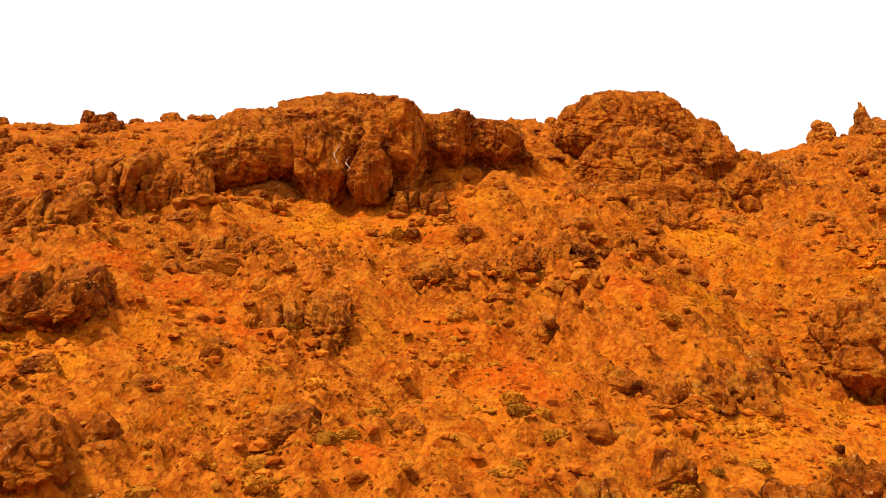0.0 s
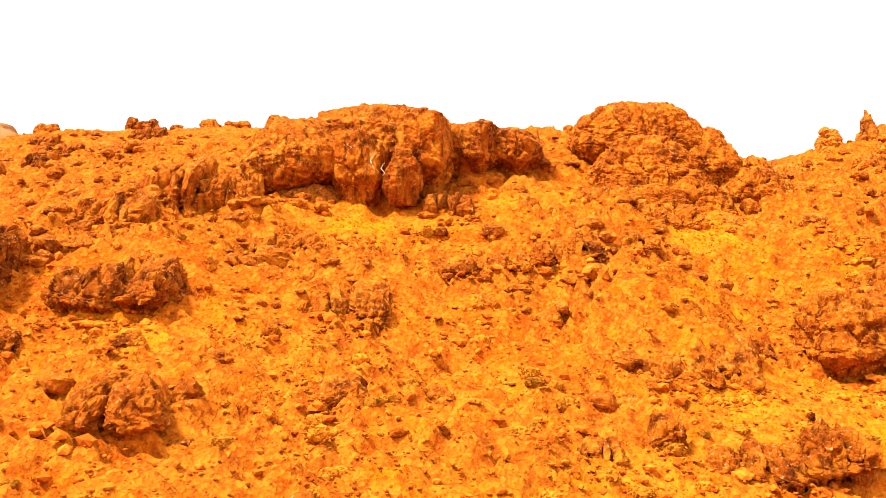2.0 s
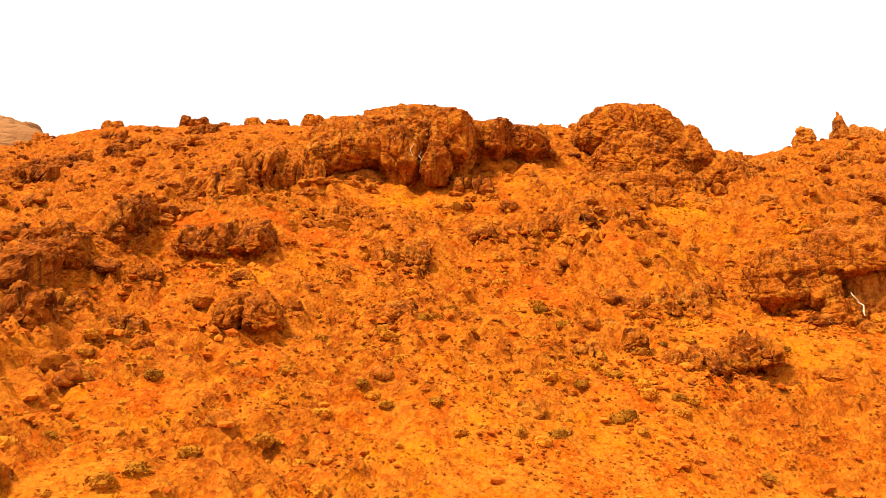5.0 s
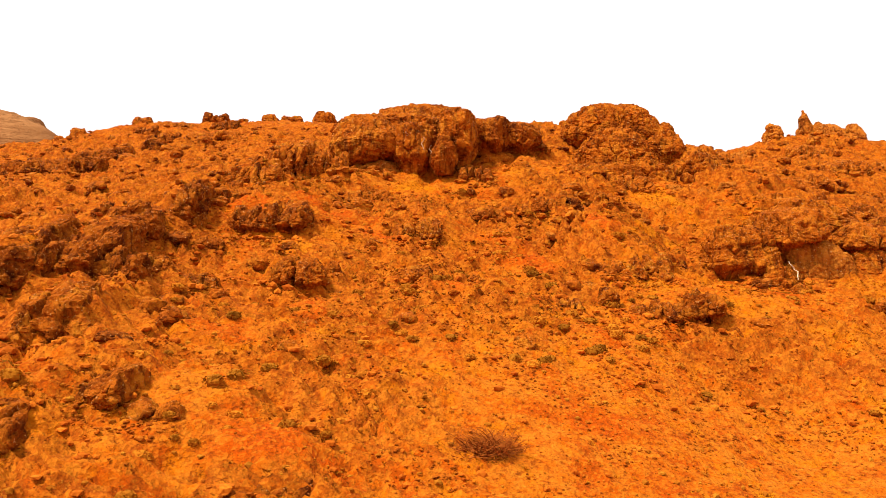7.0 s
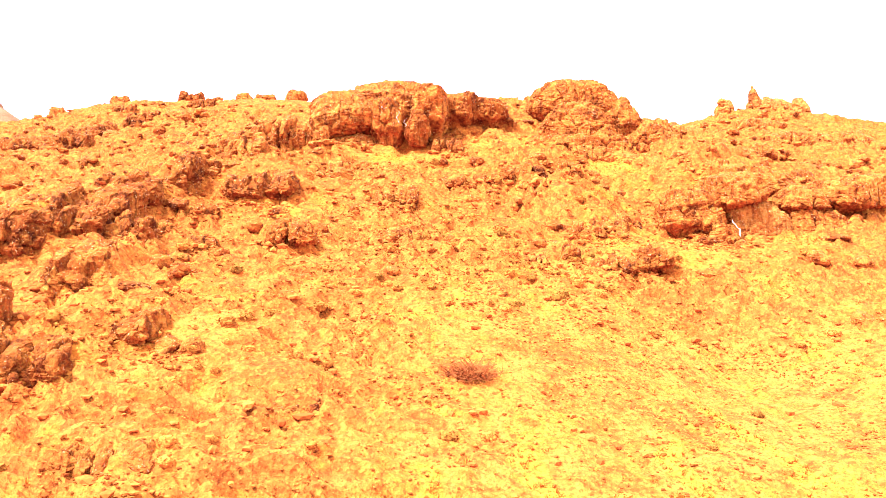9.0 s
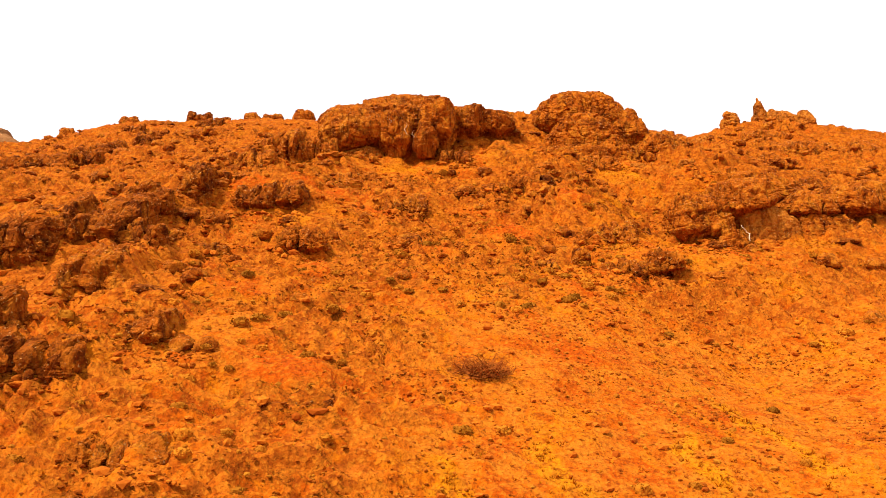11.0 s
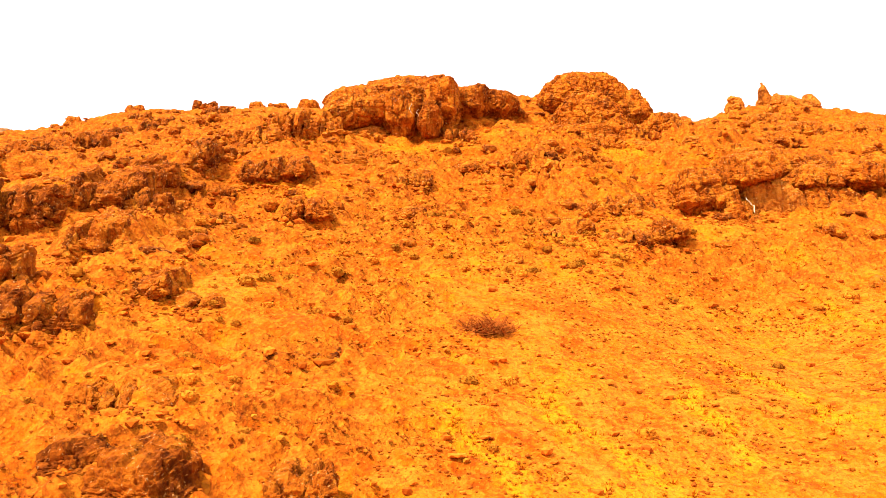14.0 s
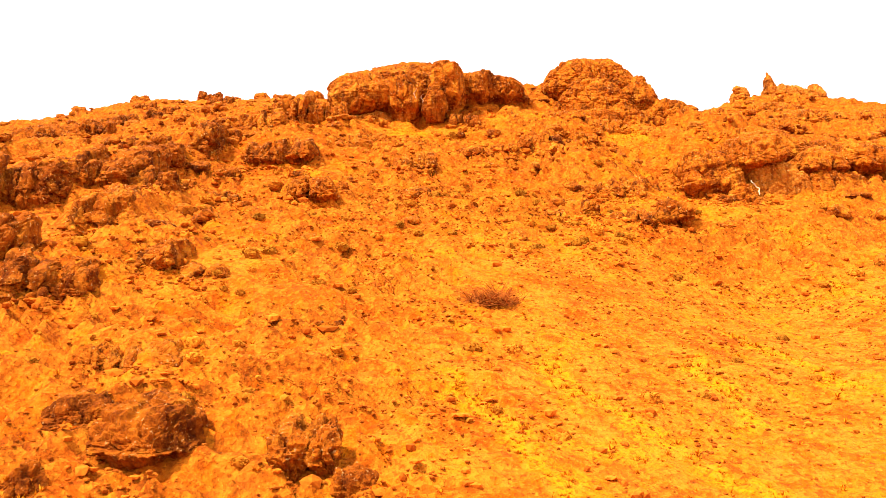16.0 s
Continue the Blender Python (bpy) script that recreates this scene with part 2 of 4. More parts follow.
def ball(n):
    """A cube drawn out to a ball, n squares to an edge: directions and faces."""
    if n not in BALLS:
        s = np.arange(n + 1)
        u, v = (g.ravel() for g in np.meshgrid(s, s, indexing="ij"))
        i = np.arange((n + 1) ** 2).reshape(n + 1, n + 1)
        quads = np.stack([i[:-1, :-1], i[1:, :-1], i[1:, 1:], i[:-1, 1:]], -1).reshape(-1, 4)
        verts, faces = [], []
        for axis in range(3):
            for side in (0, n):
                p = np.empty((len(u), 3), np.int64)
                p[:, axis], p[:, (axis + 1) % 3], p[:, (axis + 2) % 3] = side, u, v
                faces.append((quads if side else quads[:, ::-1]) + len(verts) * len(u))
                verts.append(p)
        p = np.concatenate(verts)
        _, first, same = np.unique(p @ np.array(((n + 1) ** 2, n + 1, 1)), return_index=True, return_inverse=True)
        faces = same.reshape(-1)[np.concatenate(faces)]
        p = np.tan((p[first] * 2.0 / n - 1) * 0.72) / np.tan(0.72)
        BALLS[n] = (p / np.linalg.norm(p, axis=1)[:, None], faces)
    return BALLS[n]


def rock_shape(w, d, h, seed, n=20, boxy=5.0, rough=1.0, under=0.0, taper=0.15, block=1.1, layers=0.5, cuts=12, sink=0.14, lean=0.0):
    """A fractured block of rock that stands on z = 0 and goes a little below it: jointed columns, beds, pitted crust, an undercut foot."""
    rnd = random.Random(seed)
    way, faces = ball(n)
    size = np.array((w / 2, d / 2, h / 2))
    grow = (np.abs(way) ** boxy).sum(1) ** (-1 / boxy)
    p = way * grow[:, None] * size
    for _ in range(cuts):
        a, c = rnd.uniform(0, math.tau), rnd.uniform(-0.35, 0.85)
        k = np.array((math.cos(a) * math.sqrt(1 - c * c), math.sin(a) * math.sqrt(1 - c * c), c)) / size
        k /= np.linalg.norm(k)
        far = p @ k
        at = far.max() * rnd.uniform(0.74, 0.96)
        p = np.where((far > at)[:, None], p * (at / np.maximum(far, 1e-6))[:, None], p)
    up = p[:, 2] / h + 0.5
    p[:, :2] *= ((1 - taper * smooth(0.3, 1.0, up)) * (1 - under * smooth(0.42, 0.12, up)))[:, None]
    out = way / size
    out /= np.linalg.norm(out, axis=1)[:, None]
    low = min(w, d, h)
    at = p + seed * 7.31
    warp = np.stack([fbm(at / (0.45 * low + 0.4), 2, seed + k) for k in range(3)], 1)
    p = p + warp * (0.07 * low * rough)
    at = p + seed * 7.31
    bend = np.stack([value_noise(at * 1.4 / block, seed + 20 + k) for k in range(3)], 1)
    turn = rnd.uniform(-0.5, 0.5)
    c, s = math.cos(turn), math.sin(turn)
    q = np.stack([c * at[:, 0] - s * at[:, 1], s * at[:, 0] + c * at[:, 1], at[:, 2] + 0.2 * at[:, 0] * math.sin(seed)], 1) + 0.14 * block * bend
    f1, f2, tag = cells(q / (block * np.array((0.9, 0.9, 1.7))), seed)
    g1, g2, tag2 = cells(q / (0.4 * block * np.array((1, 1, 0.85))) + 5, seed + 9)
    bed = q[:, 2] / (0.5 * block) + 0.4 * value_noise(q * 0.35 / block, seed + 33)
    shelf = hashed(np.floor(bed), 0 * bed, 0 * bed, seed + 34)
    seam = smooth(0.16, 0.0, np.abs(bed - np.round(bed))) * (hashed(np.round(bed), 0 * bed, 0 * bed, seed + 35) > 0.4)
    joint = smooth(0.15, 0.02, f2 - f1) * smooth(-0.35, 0.25, bend[:, 0] + 0.3 * bend[:, 1])
    crack = smooth(0.2, 0.0, g2 - g1)
    crust = 1 - np.abs(fbm(at * 1.5, 2, seed + 36))
    grain = 1 - np.abs(fbm(at * 4.1, 2, seed + 39))
    push = block * (0.26 * (tag - 0.5) + 0.09 * (tag2 - 0.5) + 0.12 * layers * (shelf - 0.5) - 0.2 * joint - 0.035 * crack - 0.1 * layers * seam)
    push = push * rough + 0.22 * (crust - 0.8) + 0.13 * (grain - 0.8)
    p = p + out * (push * min(1.0, low / 1.3))[:, None]
    p[:, 2] += h * (0.5 - sink) + lean * p[:, 1] * smooth(0.25, 0.9, up)
    return p, faces


def unburied(v, faces, m):
    """The faces that do not lie deep under the hillside at the pose m."""
    w = v @ np.array(m.to_3x3()).T + np.array(m.translation)
    shown = w[:, 2] > slope_height(w[:, 0], w[:, 1]) - 1.1
    left = faces[shown[faces].any(1)]
    if not len(left):
        return faces
    tag = np.arange(len(v))
    for _ in range(200):
        low = tag[left].min(1)
        new_tag = tag.copy()
        for k in range(left.shape[1]):
            new_tag[left[:, k]] = np.minimum(new_tag[left[:, k]], low)
        new_tag = new_tag[new_tag[new_tag]]
        if (new_tag == tag).all():
            break
        tag = new_tag
    kinds, counts = np.unique(tag[left[:, 0]], return_counts=True)
    return left[tag[left[:, 0]] == kinds[counts.argmax()]]


def thing(name, x, y, z, label, category, group="", turn=0.0):
    ob = new(name)
    ob.matrix_world = pose(x, y, z, 0, 0, turn)
    ob.empty_display_size = 0.5
    return tagged(ob, label, category, group)


# ---- the landform ----
POLY = (17.872, -3.644, 19.398, -0.415, 4.211, 0.377, 1.308, -1.575, 1.134, -1.248, -0.006, -1.037, 0.86, -2.062, -0.35)
SWELLS = ((4, 60, 16, 2.63), (24, 48, 7, 3.0), (28, -8, 16, 2.69), (16, 40, 7, -2.05), (-20, 40, 7, 1.63), (-16, -12, 7, -1.51),
          (8, 40, 7, 1.95), (8, 4, 16, -1.02), (16, 16, 7, -2.1), (4, 32, 7, -0.97), (0, 44, 7, -1.27), (-4, 56, 11, 1.34), (52, 89, 9, 1.0), (-48, 92, 9, 0.7), (8, 76, 9, 1.4), (31, 77, 8, -1.6), (33, 84, 6, -0.5), (45, 87, 8, 1.5), (-54, 87, 9, 1.1))
FAR_RISES = ((-141, 161, 33, 45, 41.5),)


def crest_line(x):
    """How far back the ridge's crest lies."""
    return 88 + 26 * np.exp(-((x + 30) / 17) ** 2) + 4 * np.exp(-((x - 44) / 16) ** 2) - 10 * np.exp(-((x - 16) / 12) ** 2) + 6 * np.exp(-((x + 47) / 9) ** 2)


def slope_height(x, y):
    """The hillside's smooth form: a slope that rises away from the camera to a crest and falls to a plain behind it."""
    x, y = np.asarray(x, float), np.asarray(y, float)
    crest = crest_line(x)
    over = 4 * np.logaddexp(0, (y - crest) / 4)
    back = 8 * np.logaddexp(0, (-45 - y) / 8)
    xc = np.where(np.abs(x) < 30, x, np.sign(x) * (30 + 40 * np.tanh((np.abs(x) - 30) / 40)))
    yc = y - over + back
    u, v = xc / 40, (yc - 30) / 50
    terms = (1, u, v, u * u, u * v, v * v, u ** 3, u * u * v, u * v * v, v ** 3, u ** 4, u ** 3 * v, u * u * v * v, u * v ** 3, v ** 4)
    z = sum(c * k for c, k in zip(POLY, terms))
    for sx, sy, r, a in SWELLS:
        z = z + a * np.exp(-((xc - sx) ** 2 + (yc - sy) ** 2) / r ** 2)
    z = z - 0.3 * over - 0.3 * back - 0.12 * np.maximum(0, np.abs(x) - 100)
    for rx, ry, wx, wy, a in FAR_RISES:
        z = z + a * np.exp(-((x - rx) / wx) ** 2 - ((y - ry) / wy) ** 2)
    return -14 + 4 * np.logaddexp(0, (z + 14) / 4)


# ---- the hillside ----
# outcrops are steps of bedrock: the ground behind them lies nearly level with their tops (x, y of the front foot, width, height)
TERRACES = ((-17.5, 43.8, 4.9, 3.9), (-11.8, 40.2, 3.8, 2.0), (-6.3, 33.9, 4.6, 2.2), (2.6, 40.6, 8.5, 1.8), (9.0, 43.6, 4.5, 1.8), (-19.8, 39.6, 4.2, 2.2), (-16.5, 31.4, 6.0, 2.5), (-12.5, 22.9, 3.0, 1.6),
            (-23.5, 31.1, 4.4, 3.2), (10.6, 31.2, 5.4, 1.9), (-27.6, 21.9, 8.0, 2.6), (-22.7, 11.6, 3.6, 3.0), (-18.9, 6.4, 4.8, 1.5), (-21.6, 1.4, 5.6, 2.0),
            (-29.6, 14.6, 8.0, 3.2), (-42.5, 35.0, 4.5, 2.4), (-24.8, 26.3, 5.6, 2.2))


# golden dry grass grows in runnels and pockets; bare red earth shows in others
RUNNELS = ((-3.0, 0.1, 0.8, -7.9), (1.1, 2.1, 4.9, -3.8), (4.9, -3.8, 7.6, -6.8), (8.4, 4.4, 8.8, -1.6), (11.5, 9.1, 13.9, 1.4), (20.9, 20.4, 22.5, 14.0),
           (12.5, 40.8, 16.5, 39.6), (10.5, 31.0, 14.0, 30.2), (14.0, 48.5, 18.0, 45.5), (9.0, 40.0, 11.0, 38.0))
POCKETS = ((-17.0, 32.3, 2.2), (-9.7, 17.7, 1.8), (-6.6, 45.9, 2.6), (14.3, 46.8, 2.2), (22.2, 25.3, 3.0), (-3.4, 34.8, 1.8), (11.7, 30.4, 2.0), (3.0, -5.0, 2.0),
           (17, 28, 2.5), (-14.0, 30.0, 2.0), (-16.5, -11.0, 2.5), (27, 33, 3), (3, 49.5, 2.0))
# beside the flank wall, around x -36 to -31, the red also carries the wall's shade
RED_EARTH = ((-14.4, 36.6, 2.0), (-11.9, 35.6, 2.0), (-9.6, 34.6, 1.6), (-7.4, 33.8, 1.6), (9.2, 38.6, 2.2), (3.4, 32.5, 2.6), (-11.0, 20.5, 1.8), (-10.5, 6.5, 3.0),
             (0.5, 36.5, 2.2), (5.0, 13.0, 3.0), (-18.5, 34.0, 2.2), (-3.0, 27.0, 2.2), (-15.0, 16.0, 2.5), (-31.5, 9.5, 3.6), (-36.0, 13.0, 4.0), (-26.0, 8.0, 2.6))


def run_distance(x, y, ax, ay, bx, by):
    dx, dy = bx - ax, by - ay
    s = np.clip(((x - ax) * dx + (y - ay) * dy) / (dx * dx + dy * dy), 0, 1)
    return np.hypot(x - ax - s * dx, y - ay - s * dy)


def ground_parts(x, y):
    """At arrays of places: the ground's height, and how rocky, how grassy and how red it is."""
    x, y = np.asarray(x, float), np.asarray(y, float)
    p = np.stack([x, y, np.zeros_like(x)], 1)
    z = slope_height(x, y)
    near = smooth(420, 200, np.hypot(x, y - 30))
    wob = 0.9 * fbm(p / 1.6, 3, 70)
    gold = np.zeros_like(x)
    for ax, ay, bx, by in RUNNELS:
        gold = np.maximum(gold, (1.0 if ay < 12 else 0.65) * smooth(1.0, 0.1, run_distance(x + wob, y + wob, ax, ay, bx, by)))
    for px, py, r in POCKETS:
        gold = np.maximum(gold, 0.6 * smooth(1.2, 0.3, np.hypot(x - px + wob, (y - py + wob) * 1.3) / r))
    red = np.zeros_like(x)
    for px, py, r in RED_EARTH:
        red = np.maximum(red, smooth(1.2, 0.3, np.hypot(x - px + wob, (y - py + wob) * 1.3) / r))
    bed = np.zeros_like(x)
    for px, py, w, h in TERRACES:
        d = 0.5 * w + 0.5
        step_up = smooth(0.1 * d, 1.1 * d, y - py) * smooth(d + 4.5 * h, 0.8 * d, y - py) * np.exp(-(np.abs(x - px) / (0.62 * w)) ** 3)
        z = z + 0.55 * h * step_up * (1 + 0.3 * wob)
        bed = np.maximum(bed, step_up)
    # the floor of the shallow cave
    z = z - 0.7 * np.exp(-((x + 5.6) / 0.8) ** 4 - ((y - 48.0) / 1.5) ** 4)
    calm = smooth(-9, 2, x) * smooth(24, 15, y)
    calm = np.maximum(calm, 0.85 * np.maximum(0.7 * gold, red))
    calm = np.maximum(calm, 0.9 * np.exp(-((x + 6) / 8) ** 4 - ((y - 46.5) / 3.2) ** 4))
    calm = np.maximum(calm, 0.8 * np.exp(-((x - 17) / 8) ** 4 - ((y - 30.5) / 3.5) ** 4))
    rocky = smooth(-0.3, 0.3, fbm(p / 8.0, 3, 40) + 0.28 * smooth(10, 44, y) + 0.12 + 0.3 * smooth(-14, -22, x) * smooth(-6, 2, y) + 0.5 * bed + 0.4 * smooth(14, 24, x) * smooth(37, 46, y)) * (1 - 0.9 * calm)
    bend = np.stack([value_noise(p * 0.8, 61), value_noise(p * 0.8, 62), p[:, 2]], 1)
    f1, f2, tag = cells(p / np.array((2.1, 1.3, 1)) + 0.5 * bend, 50, True)
    g1, g2, tag2 = cells(p / 0.8 + 0.3 * bend, 55, True)
    h1, h2, tag3 = cells(p / 0.42, 58, True)
    high = 1 + 0.25 * smooth(28, 42, y)
    piece = smooth(0.0, 0.13, f2 - f1) * (tag ** 2 + 0.25 * tag * bend[:, 0])
    bit = smooth(0.0, 0.2, g2 - g1) * tag2 ** 2
    blocks = (piece * 0.42 + bit * 0.13) * high
    gravel = (tag3 ** 3) * smooth(0.0, 0.25, h2 - h1) * 0.15
    lumps = 0.5 * fbm(p / 6.5, 4, 45) + 0.4 * (0.35 - np.abs(fbm(p / 2.6, 3, 47)))
    ledge = fbm(p * np.array((0.07, 0.19, 1)) + 3, 4, 48) * 7
    step = (np.floor(ledge) + smooth(0.55, 0.98, ledge - np.floor(ledge)) - ledge) * 1.15 * high
    crest = smooth(80, 90, y)
    z = z + near * (rocky * (blocks + lumps + step) * (1 - 0.5 * crest) + gravel * (1 - 0.5 * calm) + 0.14 * fbm(p / 0.9, 3, 52) + 0.22 * fbm(p / 3.2, 2, 53) - 0.35 * rocky)
    rocky = rocky * np.clip(0.35 + 1.1 * piece + 0.8 * bit, 0, 1)
    # the far knoll is bare broken rock
    far = smooth(-85, -115, x) * smooth(300, 250, np.hypot(x, y))
    z = z + far * (2.2 * (0.4 - np.abs(fbm(p / 16, 4, 81))) + 1.2 * fbm(p / 6, 3, 82))
    rocky = np.maximum(rocky, far * smooth(-0.3, 0.2, fbm(p / 9, 3, 83)))
    return z, rocky, gold, red


def ground(x, y):
    return float(ground_parts([x], [y])[0][0])


def spread(lo, hi, step, reach, grow=1.1):
    """Even steps from lo to hi, then ever longer ones out to the reach on both sides."""
    mid = list(np.arange(lo, hi + step / 2, step))
    d, left, right = step, [lo], [mid[-1]]
    while right[-1] < reach:
        d *= grow
        right.append(right[-1] + d)
        left.append(left[-1] - d)
    return np.array(left[:0:-1] + mid + right[1:])


def build_ground():
    gx, gy = spread(-56, 49, 0.23, 4000, 1.045), spread(-13, 94, 0.23, 4000, 1.06)
    X, Y = np.meshgrid(gx, gy)
    z, *layers = ground_parts(X.ravel(), Y.ravel())
    i = np.arange(len(gx) * len(gy)).reshape(len(gy), len(gx))
    faces = np.stack([i[:-1, :-1], i[:-1, 1:], i[1:, 1:], i[1:, :-1]], -1).reshape(-1, 4)
    me = mesh_of("ground", np.stack([X.ravel(), Y.ravel(), z], 1), faces, SOIL, flat=False)
    for name, layer in zip(("rocky", "gold", "red"), layers):
        me.attributes.new(name, "FLOAT", "POINT").data.foreach_set("value", layer.astype(np.float32))
    return tagged(new("ground", me), "orange desert hillside of dusty soil and broken rock", "hillside", kind="structure")


build_ground()


# ---- outcrops ----
FEET = [(-12.5, 47.5, 6, 2.5), (1, 51, 7, 3), (12, 49.5, 9, 3), (18, 52, 6, 3), (20, 34, 5, 3), (25, 34, 6, 3), (30, 38.5, 7, 3)]


def outcrop(x, y, w, h, label, seed, d=None, count=3, under=0.0, material=None, n=20, boxy=5.0, turn=0.0, lift=0.0, block=None, layers=0.5):
    """An outcrop whose front foot is at x, y: a row of jointed blocks, one behind the other."""
    FEET.append((x, y, w, h))
    rnd = random.Random(seed)
    n = max(11, round((0.88 if y < 60 else 0.72) * n))
    d = (d or 0.75 * w) * 1.15
    z = min(ground(x, y), ground(x - w * 0.3, y), ground(x + w * 0.3, y)) + lift
    ob = thing("rock_outcrop", x, y + d * 0.45, z, label, "rock outcrop", "outcrops on the hillside", turn)
    cuts = sorted(rnd.uniform(0.2, 0.8) for _ in range(count - 1))
    edges = [0.0, *cuts, 1.0]
    if count > 1:
        even = [k / count for k in range(count + 1)]
        edges = [0.45 * a + 0.55 * b for a, b in zip(edges, even)]
    for k in range(count):
        x0, x1 = (edges[k] - 0.5) * w, (edges[k + 1] - 0.5) * w
        bw = (x1 - x0) * 1.28
        tall = h * (1.0 if count == 1 else rnd.uniform(0.78, 1.06))
        deep = d * rnd.uniform(0.8, 1.1)
        v, f = rock_shape(bw, deep, tall * 1.15, seed * 31 + k, n, boxy, 1.0, under, rnd.uniform(0.05, 0.25), block or max(0.5, 0.45 * h), layers, lean=0.3)
        m = pose((x0 + x1) / 2, rnd.uniform(-0.1, 0.1) * d, 0, rnd.uniform(-5, 5), rnd.uniform(-5, 5), rnd.uniform(-14, 14))
        part("block", mesh_of("block", v, unburied(v, f, ob.matrix_world @ m), material or ROCK), ob, "", m)
    return ob


def chunk(ob, name, x, y, z, w, d, h, seed, label="", n=34, boxy=4.5, under=0.0, taper=0.12, block=1.6, tilt=(0, 0, 0), material=None, layers=0.7, cuts=5, rough=0.75):
    """One block of a bluff, placed in the world by the middle of its foot."""
    v, f = rock_shape(w, d, h, seed, n, boxy, rough, under, taper, block, layers, cuts)
    base = ob.matrix_world.translation
    m = pose(x - base.x, y - base.y, z - base.z, *tilt)
    return part(name, mesh_of(name, v, unburied(v, f, Matrix.Translation(base) @ m), material or ROCK), ob, label, m)


# the great bluff with the shallow cave at its foot
bluff = thing("rock_bluff", -6, 53, 27, "massive red-brown rock bluff with an overhang and a shallow cave", "rock bluff")
chunk(bluff, "slab", -11.3, 51.4, 27.9, 7.4, 8.4, 4.8, 101, "long overhanging slab streaked dark", 52, 5, 0.04, 0.3, 2.0, (-12, -12, -3), cuts=3, rough=0.55)
chunk(bluff, "slab", -14.6, 53.0, 26.7, 4.0, 8.0, 3.2, 109, "", 34, 4, 0.0, 0.4, 1.6, (-8, -16, 6), cuts=4)
chunk(bluff, "shoulder", -12.6, 57.4, 29.3, 7.4, 9.0, 5.0, 110, "", 44, 4, 0.0, 0.3, 1.8, (-6, -8, 0), cuts=4, rough=0.6)
chunk(bluff, "foot", -11.4, 52.4, 26.0, 7.4, 8.2, 2.6, 102, "ochre layered foot under the overhang", 42, 5, 0, 0.1, 1.0, (0, -4, 0), PALE_ROCK, 1.2)
chunk(bluff, "pillar", -7.2, 49.9, 27.0, 3.4, 6.6, 5.2, 103, "", 40, 5, 0.2, 0.14, 1.7, rough=0.6)
chunk(bluff, "pillar", -4.2, 47.5, 26.9, 2.5, 2.6, 3.6, 104, "detached dark tongue leaning on the face", 30, 3.6, 0.12, 0.4, 1.8, (5, 2, 6), DARK_ROCK, rough=0.35)
chunk(bluff, "pillar", -2.9, 50.8, 27.8, 3.6, 7.0, 6.0, 105, "", 42, 5, 0.3, 0.08, 1.7, (0, 0, -6), rough=0.6)
chunk(bluff, "cap", -6.4, 57.0, 29.4, 11.4, 10, 6.2, 106, "flat-topped weathered crown", 60, 5, 0, 0.16, 1.6, (0, 1.5, 0), cuts=4, rough=0.6)
# the wing turns from the sun; its shade is put into the dark rock colour
chunk(bluff, "wing", 0.2, 54.6, 29.1, 4.8, 7.0, 4.4, 107, "wing with an undercut foot, its shade in the darker colour", 38, 5, 0.25, 0.1, 1.5, (0, 0, -6), DARK_ROCK)
chunk(bluff, "wing", 3.4, 55.4, 29.4, 4.4, 6.4, 3.7, 108, "", 34, 5, 0.28, 0.12, 1.4, (0, 0, -10), DARK_ROCK)

# the second bluff, a rounded dome on a broken plinth
dome = thing("rock_bluff", 13, 56, 28, "rounded weathered rock dome with small hollows", "rock bluff")
chunk(dome, "cap", 13.2, 60.0, 30.7, 10.8, 10, 5.5, 121, "rounded pitted top", 56, 3.8, 0.05, 0.24, 1.3, cuts=3, rough=0.75)
chunk(dome, "body", 12.6, 56.2, 26.8, 9.6, 10, 6.0, 122, "", 54, 4.2, 0.08, 0.22, 1.6, rough=0.8)
chunk(dome, "shoulder", 17.7, 57.6, 28.8, 4.6, 6.5, 4.9, 123, "", 36, 3.6, 0.1, 0.35, 1.2)
chunk(dome, "knob", 18.9, 60.0, 29.6, 2.6, 3.0, 5.0, 126, "", 26, 3.2, 0.0, 0.4, 1.0)
chunk(dome, "plinth", 11.6, 52.8, 25.2, 8.6, 7, 3.4, 124, "", 44, 5, 0.12, 0.1, 1.3)
chunk(dome, "plinth", 15.6, 53.2, 25.2, 5.6, 6, 3.6, 127, "", 36, 4.6, 0.12, 0.14, 1.2)
chunk(dome, "plinth", 20.6, 56.0, 26.6, 6.0, 7, 3.8, 125, "", 36, 4.5, 0.1, 0.2, 1.3)


# pale droppings that streak the faces
STAIN, stain_tree, stain_shader = shader("chalky white stain", 0.9)
stain_tree.links.new(ramp(stain_tree, noise_tex(stain_tree, node(stain_tree, "ShaderNodeNewGeometry").outputs["Position"], 9.0, 4, 0.6), (0.35, (0.4, 0.19, 0.07)), (0.62, (0.66, 0.48, 0.3))), stain_shader.inputs["Base Color"])


